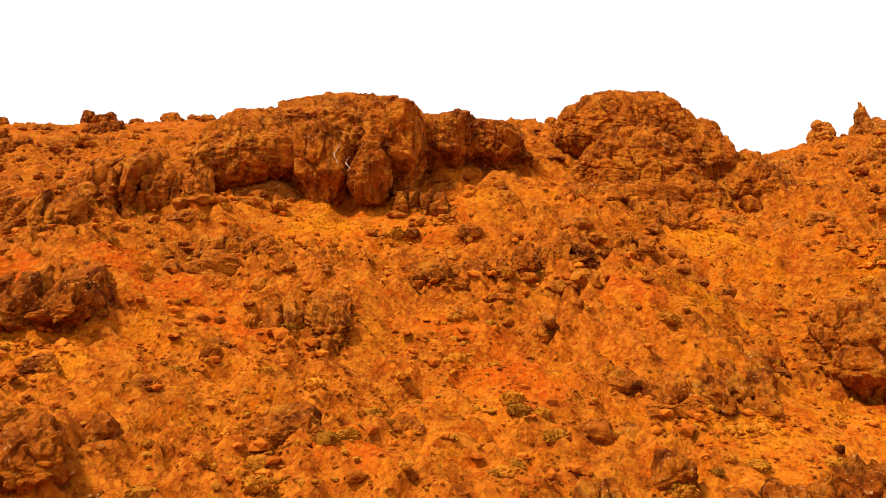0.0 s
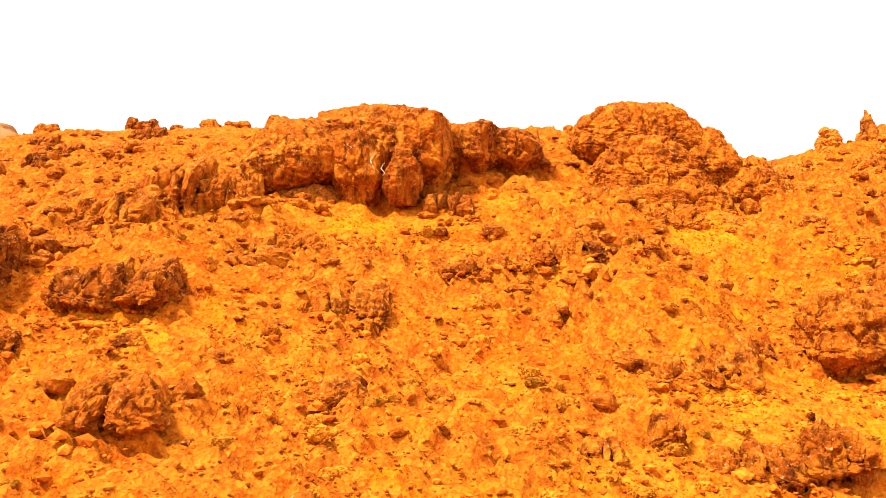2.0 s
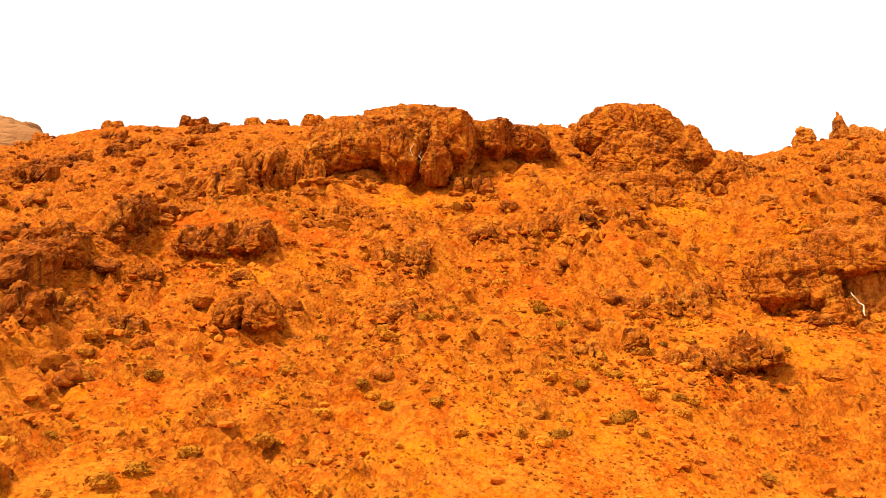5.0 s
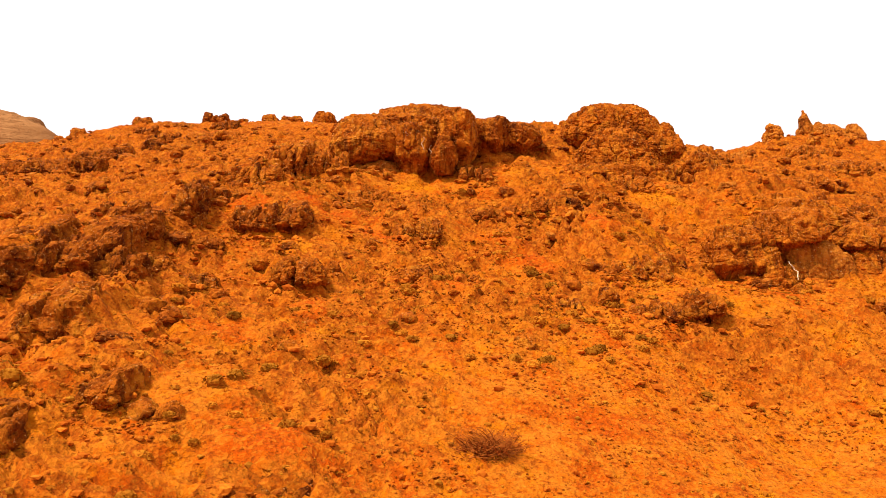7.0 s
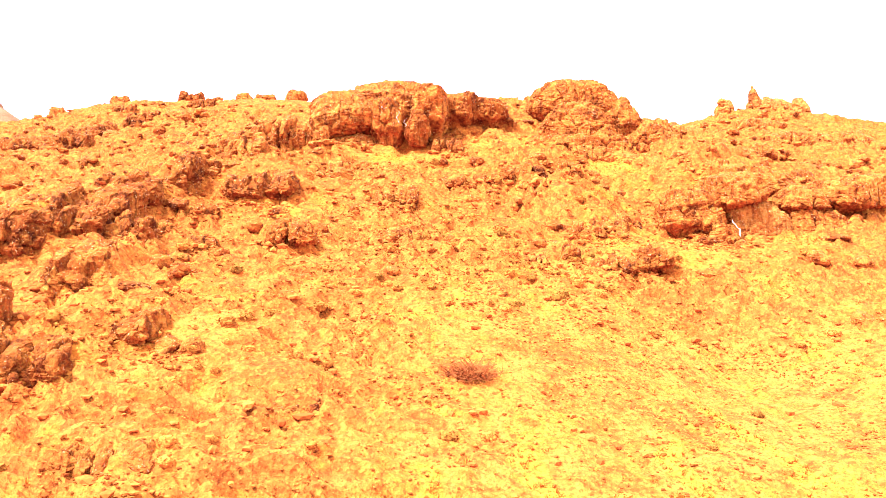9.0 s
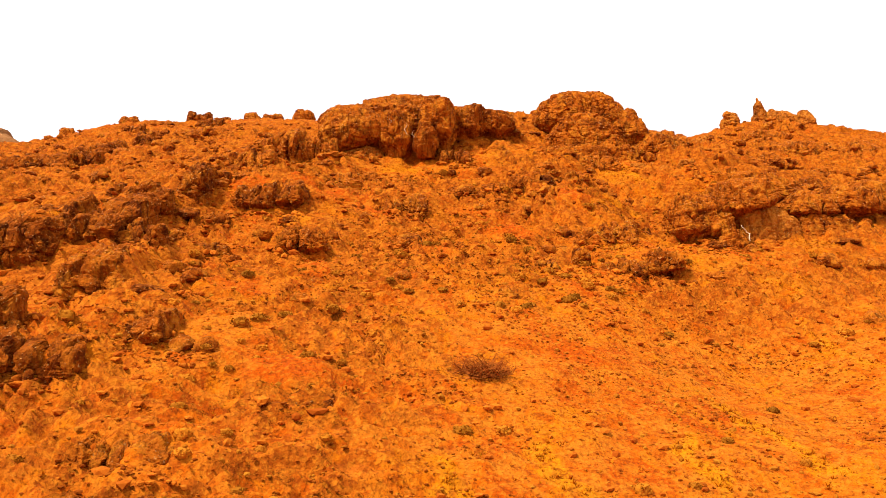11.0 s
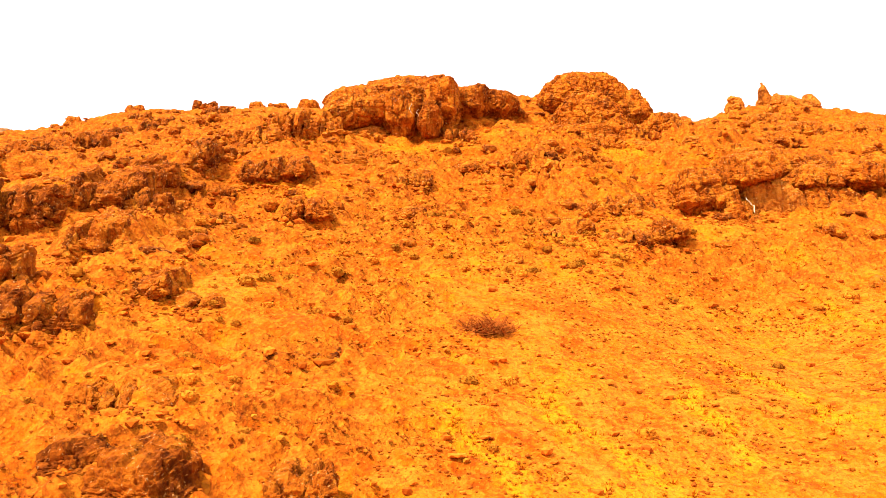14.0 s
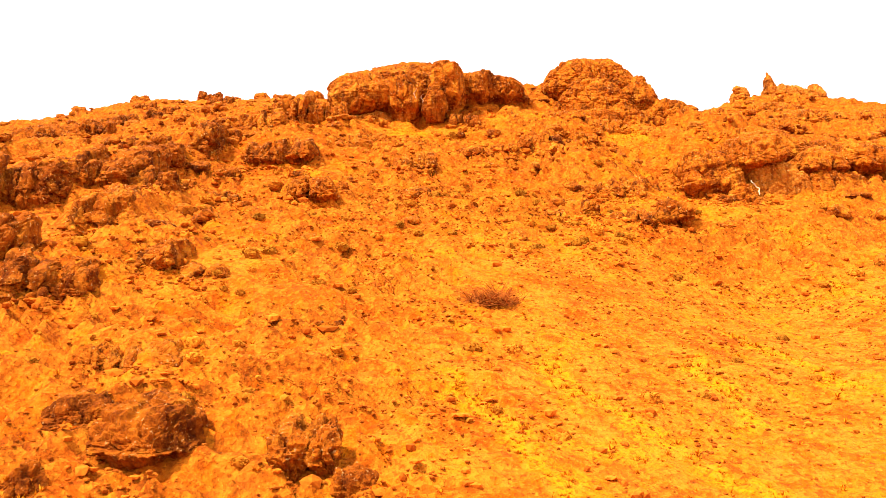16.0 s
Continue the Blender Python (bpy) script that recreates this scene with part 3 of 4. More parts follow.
def stain(ob, x, z, long, wide, seed):
    """A thin crooked streak that lies on the front of a rock."""
    bpy.context.view_layer.update()
    rnd = random.Random(seed)
    base = ob.matrix_world.translation
    trees = []
    for kid in ob.children:
        me, m = kid.data, ob.matrix_world @ kid.matrix_local
        co = np.empty(len(me.vertices) * 3, np.float32)
        me.vertices.foreach_get("co", co)
        trees.append(co.reshape(-1, 3) @ np.array(m.to_3x3()).T + np.array(m.translation))
    cloud = np.concatenate(trees)
    v, f, steps = [], [], 9
    for k in range(steps + 1):
        zz = z - long * k / steps
        xx = x + 0.12 * math.sin(seed + 0.8 * k) + rnd.uniform(-0.04, 0.04)
        close = cloud[np.hypot(cloud[:, 0] - xx, cloud[:, 2] - zz) < 0.35]
        if not len(close):
            break
        y = close[:, 1].min() - 0.03
        half = wide / 2 * (0.45 + 0.55 * math.sin(math.pi * (k + 0.6) / (steps + 1))) * rnd.uniform(0.7, 1.2)
        v += [(xx - half - base.x, y - base.y, zz - base.z), (xx - base.x, y - 0.03 - base.y, zz - base.z), (xx + half - base.x, y - base.y, zz - base.z), (xx - base.x, y + 0.12 - base.y, zz - base.z)]
        if k:
            i = 4 * k
            f += [(i - 4 + a, i - 4 + (a + 1) % 4, i + (a + 1) % 4, i + a) for a in range(4)]
    if f:
        part("stain", mesh_of("stain", v, f, STAIN), ob, "chalky white streak")


for x, z, long, wide, seed in ((-6.1, 29.8, 1.2, 0.07, 1), (-5.4, 29.0, 0.8, 0.07, 2), (-7.6, 30.4, 0.5, 0.05, 3)):
    stain(bluff, x, z, long, wide, seed)

# upper slope
outcrop(-17.5, 43.8, 4.9, 3.9, "castle-like red-brown outcrop split by upright joints", 1, 4.0, 4)
outcrop(-11.8, 40.2, 3.6, 2.0, "crumbling stack of jointed red-brown blocks", 2, 3.2, 4)
outcrop(-9.9, 40.8, 3.0, 1.7, "low broken ledge of reddish rock", 3, 2.2, 3)
outcrop(-6.3, 33.9, 4.6, 2.2, "weathered shelf of jointed brown rock", 4, 3.2, 5)
outcrop(-0.3, 41.0, 3.6, 1.6, "dark red ledge block facing down the slope", 5, 2.8, 3, 0.1, DARK_ROCK)
outcrop(2.7, 40.7, 3.4, 1.5, "low dark red ledge facing down the slope", 6, 2.6, 3, 0.1, DARK_ROCK)
outcrop(5.7, 40.4, 4.0, 2.1, "dark red ledge with upright joints", 7, 2.8, 4, 0.1, DARK_ROCK)
outcrop(9.0, 43.4, 4.6, 2.1, "broken reddish ledge below the rock dome", 8, 3.0, 4, 0.1)
outcrop(12.8, 47.2, 4.6, 2.2, "broken reddish ledge at the foot of the rock dome", 9, 3.0, 4, 0.1)
outcrop(-1.2, 46.6, 3.0, 1.5, "heap of dark angular blocks below the bluff", 10, 2.6, 5, 0.1, DARK_ROCK)
outcrop(-19.8, 39.6, 4.2, 2.2, "crumbling red-brown mass of broken rock", 21, 3.6, 5)
outcrop(-14.1, 44.0, 2.7, 2.0, "row of slender upright rock pillars", 22, 2.0, 4, 0.0, None, 20, 3.6)
outcrop(4.9, 25.8, 1.6, 0.8, "low brown rock in the slope", 23, 1.4, 3)

# middle slope
outcrop(-16.5, 31.4, 6.0, 2.5, "long dark outcrop undercut at one end", 11, 4.4, 3, 0.36, DARK_ROCK, 28, lift=0.25)
outcrop(-14.5, 29.1, 1.5, 0.95, "single squat dark boulder", 12, 1.3, 1, 0.1, DARK_ROCK)
outcrop(-12.5, 22.9, 2.9, 2.1, "overhanging jointed rock with deep shade under it", 13, 3.2, 2, 0.45, ROCK, 32, lift=0.25)
outcrop(-9.0, 31.9, 0.7, 0.65, "small dark cubic boulder", 14, 0.6, 1, 0.0, DARK_ROCK, 12)
outcrop(-23.5, 31.1, 4.4, 3.2, "big dark shouldered rock on the slope", 15, 4.0, 2, 0.05, DARK_ROCK, 28)
outcrop(-24.8, 26.3, 3.6, 2.3, "dark broken rock mass on the slope", 16, 3.0, 3, 0.05, DARK_ROCK)
outcrop(10.6, 31.2, 5.4, 1.9, "rounded low outcrop with upright joints", 17, 3.6, 4)
outcrop(11.0, 24.9, 4.2, 1.3, "low dark rock pile", 18, 2.4, 4, 0.1, DARK_ROCK)
outcrop(13.6, 25.2, 2.6, 1.9, "dark rounded boulders with shade beneath", 19, 2.6, 2, 0.38, DARK_ROCK, 26, lift=0.5)
outcrop(7.6, 27.0, 1.2, 1.2, "lone upright dark rock", 20, 1.0, 1, 0.0, DARK_ROCK, 18)

# the low bluff on the far side
side = thing("rock_bluff", 23, 38, 18, "broad low rock bluff with deep horizontal clefts", "rock bluff")
chunk(side, "nose", 19.2, 37.0, 17.0, 5.8, 7.2, 5.0, 131, "dark undercut nose", 48, 4.2, 0.3, 0.22, 1.8, cuts=4, layers=0.8, rough=0.75)
chunk(side, "nub", 21.0, 33.9, 15.9, 2.6, 3.2, 2.8, 137, "", 30, 3.8, 0.15, 0.2, 1.2, cuts=4)
chunk(side, "face", 24.6, 38.2, 16.2, 6.4, 8.2, 4.8, 132, "smooth pale face under an overhang", 48, 4.6, 0.06, 0.1, 2.4, (0, 0, 5), PALE_ROCK, cuts=3, layers=0.3, rough=0.5)
chunk(side, "roof", 23.4, 37.9, 19.9, 5.8, 8.4, 3.2, 133, "dusty slab above a deep cleft", 46, 4.4, 0.3, 0.25, 1.8, (7, -9, 3), cuts=4, layers=0.6, rough=0.7)
chunk(side, "foot", 30.4, 39.2, 16.7, 6.8, 7.4, 3.4, 134, "", 42, 4.4, 0.1, 0.2, 1.5, (0, 0, 10), cuts=4, layers=0.8, rough=0.7)
chunk(side, "roof", 29.6, 40.0, 19.4, 4.8, 7.6, 2.8, 135, "", 38, 3.8, 0.4, 0.25, 1.6, (6, 0, 5), cuts=4, layers=0.6, rough=0.7)
chunk(side, "roof", 33.8, 41.2, 19.5, 4.8, 7.6, 3.4, 138, "", 38, 3.8, 0.4, 0.2, 1.6, (5, 4, 10), cuts=4, layers=0.6, rough=0.7)
chunk(side, "roof", 38.6, 44.6, 19.6, 6.4, 8.0, 4.2, 136, "", 40, 4.2, 0.35, 0.2, 1.7, (5, 0, 8), cuts=4, layers=0.6, rough=0.7)
chunk(side, "crown", 27.2, 44.6, 21.2, 8.4, 8.0, 3.4, 139, "", 42, 4.0, 0.15, 0.3, 1.5, (8, 0, -4), cuts=4, layers=0.6, rough=0.8)

stain(side, 22.3, 18.5, 1.4, 0.12, 4)

# left flank
outcrop(-27.6, 21.9, 8.0, 2.6, "long dark ridge of broken rock", 31, 5.0, 5, 0.05, DARK_ROCK, 26)
outcrop(-22.7, 11.6, 3.6, 3.0, "weathered layered rock face", 32, 4.2, 2, 0.0, ROCK, 30)
outcrop(-18.9, 6.4, 4.8, 1.5, "flat-topped jointed rock shelf", 33, 3.4, 4, 0.12, ROCK, 26)
outcrop(-21.4, 2.4, 4.4, 2.5, "dark jointed rock with upright clefts", 34, 3.4, 3, 0.1, DARK_ROCK, 28)
outcrop(-29.0, 15.6, 4.4, 3.4, "dark undercut rock face with deep upright clefts", 35, 4.0, 3, 0.2, DARK_ROCK, 28)
outcrop(-22.3, 20.0, 2.2, 2.0, "upright dark rock with a cleft", 36, 2.0, 2, 0.05, DARK_ROCK)
outcrop(-25.9, 27.0, 3.8, 2.0, "dark broken rock on the slope", 37, 2.6, 3, 0.05, DARK_ROCK)
outcrop(-15.1, 6.2, 2.1, 0.8, "low flat brown rocks in the soil", 38, 1.4, 2)
outcrop(-9.6, 3.7, 4.0, 0.7, "scatter of low dark rocks", 40, 2.0, 5, 0.0, DARK_ROCK)
outcrop(-15.3, -2.6, 3.8, 1.0, "row of low weathered rocks", 41, 1.8, 4)
outcrop(-37.0, 3.0, 4.8, 6.6, "tall dark rock wall at the flank", 42, 5.4, 2, 0.05, DARK_ROCK, 30)
outcrop(-32.4, 14.4, 4.0, 3.6, "dark rock mass with a shadowed hollow", 43, 4.2, 3, 0.15, DARK_ROCK, 28)
outcrop(-42.6, 34.6, 4.2, 2.9, "dark arched boulder on the slope", 44, 3.0, 2, 0.3, DARK_ROCK, 24)
outcrop(-25.4, 3.6, 4.2, 2.6, "dark jointed rock beside a larger one", 45, 3.2, 3, 0.12, DARK_ROCK, 28)
outcrop(-30.4, 7.4, 2.6, 1.6, "small dark upright rock", 46, 2.0, 2, 0.1, DARK_ROCK, 20)
outcrop(-26.0, 18.0, 4.6, 2.2, "dark weathered shelf set in the slope", 56, 3.4, 4, 0.1, DARK_ROCK, 26)
outcrop(-35.0, 19.0, 4.0, 2.2, "dark weathered rocks set in the slope", 57, 3.0, 3, 0.1, DARK_ROCK, 24)
outcrop(-28.0, 11.0, 3.0, 1.3, "low brown rocks set in the slope", 58, 2.2, 3, 0.05, ROCK, 22)
outcrop(-21.5, 22.4, 1.9, 1.4, "brown jointed rock set in the slope", 47, 1.8, 2, 0.1)
outcrop(-18.5, 22.4, 2.3, 1.3, "brown jointed rock set in the slope", 48, 1.8, 3, 0.1)
outcrop(-22.0, 19.2, 1.8, 2.0, "upright dark rock with a cleft", 49, 1.8, 2, 0.05, DARK_ROCK)
outcrop(-20.0, 28.3, 2.3, 1.3, "dark low rock on the slope", 50, 1.8, 2, 0.05, DARK_ROCK)

# smaller rocks that stand out on the slope
outcrop(-19.9, 35.8, 2.4, 1.0, "low brown rock ledge on the slope", 81, 1.8, 2)
outcrop(-21.6, 49.8, 4.6, 2.4, "rounded brown outcrop under the crest", 82, 3.6, 2)
outcrop(-5.4, 27.5, 2.3, 1.1, "slanting brown slab with shade under its edge", 83, 2.2, 1, 0.2, ROCK, 26, 3.6)
outcrop(-1.3, 29.6, 1.1, 0.7, "small brown slab with shade under its edge", 84, 1.0, 1, 0.2, ROCK, 18)
outcrop(0.9, 37.0, 1.0, 0.8, "rounded red-brown boulder on the slope", 85, 0.9, 1, 0.0, ROCK, 16, 2.6)
outcrop(20.1, 46.8, 1.7, 1.0, "pale ochre boulder lying on the slope", 86, 1.4, 1, 0.05, PALE_ROCK, 20)
outcrop(21.5, 46.4, 1.4, 0.8, "pale ochre boulder leaning on another", 87, 1.2, 1, 0.05, PALE_ROCK, 18)
outcrop(19.4, 50.6, 2.0, 0.6, "pale flat slab of rock", 88, 1.4, 1, 0.1, PALE_ROCK, 18)
outcrop(17.0, 48.0, 1.6, 0.8, "pale angular boulder on the slope", 89, 1.3, 1, 0.05, PALE_ROCK, 18)
outcrop(-8.8, 32.3, 0.8, 0.7, "small dark cubic rock", 90, 0.7, 1, 0.0, DARK_ROCK, 14)

# foot of the slope
outcrop(-15.5, -6.2, 2.8, 1.5, "rounded dark boulder with pale lichen specks", 51, 2.4, 1, 0.05, DARK_ROCK, 30, 2.8)
outcrop(-13.0, -8.0, 3.0, 2.1, "big rounded dark boulder with pale lichen specks", 52, 3.0, 1, 0.34, DARK_ROCK, 36, 3.2, lift=0.45)
outcrop(-7.6, -8.3, 2.3, 1.6, "rounded brown boulder undercut at the foot", 53, 2.4, 2, 0.36, ROCK, 30, 3.4, lift=0.45)
outcrop(-6.0, -8.3, 1.15, 1.0, "smaller dark boulder beside a larger one", 54, 1.0, 1, 0.25, DARK_ROCK, 22, 3.4)
outcrop(-15.9, -9.4, 1.6, 1.4, "dark boulder at the foot of the slope", 55, 1.5, 1, 0.1, DARK_ROCK, 26, 3.0)

# crest rocks
outcrop(44.5, 86.0, 1.7, 3.9, "slender upright rock pinnacle on the crest", 61, 1.8, 1, 0.0, PALE_ROCK, 28, 2.6)
outcrop(40.4, 86.2, 2.4, 3.1, "stubby rock pinnacle on the crest", 62, 2.2, 1, 0.0, PALE_ROCK, 28, 2.6)
outcrop(48.4, 85.6, 8.4, 2.9, "broken pale rock along the crest", 63, 5.0, 4, 0.0, PALE_ROCK, 28, 3.4)
outcrop(-26.9, 112, 3.1, 2.7, "balanced rock knob on the crest", 64, 2.2, 1, 0.35, ROCK, 22, lift=0.3)
outcrop(-41.8, 99.0, 3.8, 1.9, "dark rock knob on the crest", 65, 2.0, 3, 0.1, DARK_ROCK, 18)
outcrop(-44.5, 64, 6.0, 2.6, "dark broken outcrop on the upper slope", 66, 4.0, 3, 0.0, DARK_ROCK, 24)
outcrop(-50.8, 92, 3.0, 1.9, "low rock knob on the crest", 67, 2.4, 2)
outcrop(-45.0, 91, 4.4, 1.2, "low flat ledge on the crest", 68, 2.4, 2)
outcrop(-58.5, 88, 1.9, 1.6, "low rock knob on the crest", 69, 2.0, 1)
outcrop(-38.4, 102, 1.3, 1.1, "small upright rock standing on the crest", 70, 1.6, 1)
outcrop(-34.2, 103, 2.1, 1.3, "small rock knob on the crest", 71, 1.8, 1)
outcrop(-31.2, 105, 3.2, 1.2, "small rock knob on the crest", 72, 2.4, 2)
outcrop(-19.6, 92, 3.0, 1.8, "flat rock ledge on the crest", 73, 2.4, 2)
outcrop(25.0, 68.0, 7.0, 2.6, "low rock ledge on the saddle", 74, 4.0, 4)
outcrop(34.0, 79, 3.4, 1.6, "low pale rocks on the saddle", 75, 2.4, 2, 0.0, PALE_ROCK)
outcrop(-36.5, 80, 7.0, 2.0, "flat weathered ledge under the crest", 76, 4.0, 3, 0.1)
outcrop(-50.0, 60, 7.0, 2.6, "dark shouldered outcrop on the upper slope", 77, 4.0, 3, 0.1, DARK_ROCK)
outcrop(-30.5, 60, 5.0, 1.6, "low weathered ledge on the slope", 78, 3.0, 3)

# broken ledges on the upper slope and along the far side
for x, y, w, h, seed, pale in ((-35.3, 79.5, 5.7, 1.7, 201, 0), (-42.3, 80.5, 2.7, 1.5, 202, 0), (-43.6, 57.6, 4.4, 3.0, 203, 0), (-38.1, 90.5, 3.6, 2.2, 204, 0), (-47.5, 85.0, 3.1, 1.7, 205, 0),
                               (-42.5, 77.9, 3.7, 1.9, 206, 0), (31.7, 54.9, 5.9, 2.0, 207, 1), (41.0, 54.2, 6.1, 2.2, 208, 1), (23.4, 44.6, 4.0, 1.5, 209, 1), (47.8, 65.2, 6.2, 2.1, 211, 1),
                               (39.5, 62.9, 5.1, 2.2, 212, 1), (41.6, 76.1, 5.8, 2.3, 213, 1), (33.6, 47.7, 3.7, 1.6, 214, 0), (-41.4, 72.1, 2.8, 2.2, 215, 0), (-30.3, 49.3, 1.7, 0.6, 216, 0)):
    outcrop(x, y, w, h, "pale broken ledge of weathered rock on the slope" if pale else "brown broken ledge of weathered rock on the slope", seed, 0.8 * w, 4, 0.1, ROCK if pale else DARK_ROCK, 20)

# far knolls behind the flank
outcrop(-138, 147, 30, 6.5, "dark rocky crown of a far knoll", 91, 14, 6, 0.0, DARK_ROCK, 26, block=2.6, lift=-2.2)
outcrop(-118, 130, 22, 4, "dark rocky flank of a far knoll", 99, 12, 5, 0.0, DARK_ROCK, 22, block=2.2, lift=-1.2)
outcrop(-149, 134, 20, 5, "dark rocky flank of a far knoll", 92, 12, 5, 0.0, DARK_ROCK, 24, block=2.4, lift=-1.8)
outcrop(-162, 128, 16, 4, "broken rocks on a far knoll", 93, 9, 4, 0.0, ROCK, 22, block=2.6, lift=-1.5)
outcrop(-126, 136, 13, 4, "low rocks below a far knoll", 94, 8, 4, 0.0, ROCK, 20, block=2.0)
outcrop(-108, 112, 11, 3, "low weathered rocks on the far flank", 95, 6, 4, 0.0, ROCK, 18, block=1.6)
outcrop(-88, 92, 9, 2.4, "low weathered rocks on the far flank", 96, 5, 4, 0.0, ROCK, 18, block=1.4)
outcrop(-72, 70, 7, 2.0, "low weathered rocks on the far flank", 97, 4, 4, 0.0, DARK_ROCK, 18, block=1.2)
outcrop(-64, 52, 6, 2.0, "low weathered rocks on the far flank", 98, 4, 3, 0.0, DARK_ROCK, 18, block=1.2)


# ---- loose rocks: embedded boulders, each its own thing ----
def ground_at(points):
    return ground_parts(points[:, 0], points[:, 1])


def boulders(count, seed):
    rng = np.random.RandomState(seed)
    shapes = []
    for k in range(10):
        v, f = rock_shape(1.0 + 0.35 * (k % 3), 1.0 + 0.2 * (k % 2), 0.72 + 0.12 * (k % 4), 300 + k, 6, 4.0, 0.8, 0.0, 0.15, 0.5, 0.3, 14, 0.3)
        shapes.append(mesh_of("boulder", v, f, (ROCK, DARK_ROCK, ROCK, ROCK, PALE_ROCK)[k % 5]))
    xy = np.stack([rng.uniform(-62, 42, count * 8), rng.uniform(-10, 88, count * 8)], 1)
    z, rocky, gold, red = ground_at(xy)
    keep = rng.rand(len(xy)) < (0.06 + rocky) * (1 - 0.9 * gold) * np.where(xy[:, 1] < 15, 0.35, 1) * np.where((xy[:, 1] < 20) & (xy[:, 0] > -5), 0.15, 1)
    done = 0
    for (x, y), h in zip(xy[keep], z[keep]):
        if done == count:
            break
        k = rng.randint(10)
        s = 0.3 + 1.1 * rng.rand() ** 3
        ob = new("boulder", shapes[k])
        ob.matrix_world = pose(x, y, h - 0.04 * s, rng.uniform(-14, 14), rng.uniform(-14, 14), rng.uniform(0, 360)) @ Matrix.Diagonal((s, s, s * rng.uniform(0.7, 1.1), 1))
        tagged(ob, ("weathered red-brown boulder half sunk in the soil", "dark varnished boulder half sunk in the soil", "weathered red-brown boulder half sunk in the soil",
                    "weathered red-brown boulder half sunk in the soil", "pale ochre boulder half sunk in the soil")[k % 5], "boulder", "boulders on the slope")
        done += 1


def ledges(count, seed):
    """Bedrock that breaks through the soil here and there on the rocky ground."""
    rng = np.random.RandomState(seed)
    shapes = []
    for k in range(9):
        v, f = rock_shape(2.0 + 0.5 * (k % 3), 1.7, 1.0 + 0.15 * (k % 4), 500 + k, 6, 4.5, 1.0, 0.05, 0.15, 0.6, 0.6, 9, 0.3, 0.35)
        shapes.append(mesh_of("ledge", v, f, (ROCK, ROCK, DARK_ROCK)[k % 3]))
    xy = np.stack([rng.uniform(-68, 46, count * 9), rng.uniform(10, 84, count * 9)], 1)
    z, rocky, gold, red = ground_at(xy)
    keep = (rocky > 0.3) & (rng.rand(len(xy)) < np.where((xy[:, 1] > 36) | (xy[:, 0] < -18) | (xy[:, 0] > 14), 1, 0.3))
    for (x, y), h in list(zip(xy[keep], z[keep]))[:count]:
        k, s = rng.randint(9), rng.uniform(0.45, 1.0)
        ob = new("rock_ledge", shapes[k])
        ob.matrix_world = pose(x, y, h - 0.22 * s, rng.uniform(-8, 8), rng.uniform(-8, 8), rng.uniform(-35, 35)) @ Matrix.Diagonal((s, s, s * rng.uniform(0.7, 1.1), 1))
        tagged(ob, ("broken red-brown bedrock ledge in the slope", "broken red-brown bedrock ledge in the slope", "dark weathered bedrock ledge in the slope")[k % 3], "rock ledge", "bedrock ledges")


ledges(250, 8)
boulders(330, 5)


def stones(name, count, area, lo, hi, seed, power, flat, label, sparse=0.6, material=None, fine=1, heaped=1.0):
    """Loose stones strewn thickly over an area, joined."""
    rng = np.random.RandomState(seed)
    bm = bmesh.new()
    bmesh.ops.create_icosphere(bm, subdivisions=fine, radius=1)
    bm.verts.ensure_lookup_table()
    base = np.array([v.co for v in bm.verts])
    tri = np.array([[v.index for v in f.verts] for f in bm.faces])
    bm.free()
    x0, y0, x1, y1 = area
    xy = np.stack([rng.uniform(x0, x1, count * 4), rng.uniform(y0, y1, count * 4)], 1)
    p3 = np.stack([xy[:, 0], xy[:, 1], 0 * xy[:, 0]], 1)
    clump = smooth(-0.2, 0.4, fbm(p3 / 3.5, 4, seed)) ** 1.5
    z, rocky, gold, red = ground_at(xy)
    foot = np.zeros(len(xy))
    for fx, fy, fw, fh in FEET:
        foot = np.maximum(foot, smooth(1.0, 0.4, np.hypot((xy[:, 0] - fx) / (0.75 * fw), (xy[:, 1] - fy + 0.6) / (0.5 + 0.6 * fh))))
    foot = foot * heaped
    clump = np.maximum(clump, foot)
    clump = clump * (1 - smooth(3.2, 2.0, np.hypot(xy[:, 0] + 6.0, xy[:, 1] - 47.5)))
    keep = np.nonzero(rng.rand(len(xy)) < (0.08 + 0.92 * clump) * (1 - 0.75 * gold) * (1 - 0.5 * red) * (1 - sparse * smooth(-6, 3, xy[:, 0]) * smooth(22, 12, xy[:, 1])))[0][:count]
    n = len(keep)
    size = (lo + (hi - lo) * rng.rand(n) ** power) * (1 + 0.5 * foot[keep])
    turn = rng.uniform(0, math.tau, n)
    stretch = rng.uniform(0.65, 1.35, (n, 1, 3)) * np.array((1, 1, flat))
    v = base[None] * (1 + rng.uniform(-0.28, 0.28, (n, len(base), 1)) / fine ** 0.4) * stretch * size[:, None, None]
    c, s = np.cos(turn)[:, None], np.sin(turn)[:, None]
    v = np.stack([v[..., 0] * c - v[..., 1] * s + xy[keep, 0][:, None], v[..., 0] * s + v[..., 1] * c + xy[keep, 1][:, None],
                  v[..., 2] + z[keep][:, None] + 0.25 * size[:, None]], -1)
    f = tri[None] + (np.arange(n) * len(base))[:, None, None]
    ob = new(name, mesh_of(name, v.reshape(-1, 3), f.reshape(-1, 3), material or STONE))
    return tagged(ob, label, "stones", kind="stuff")


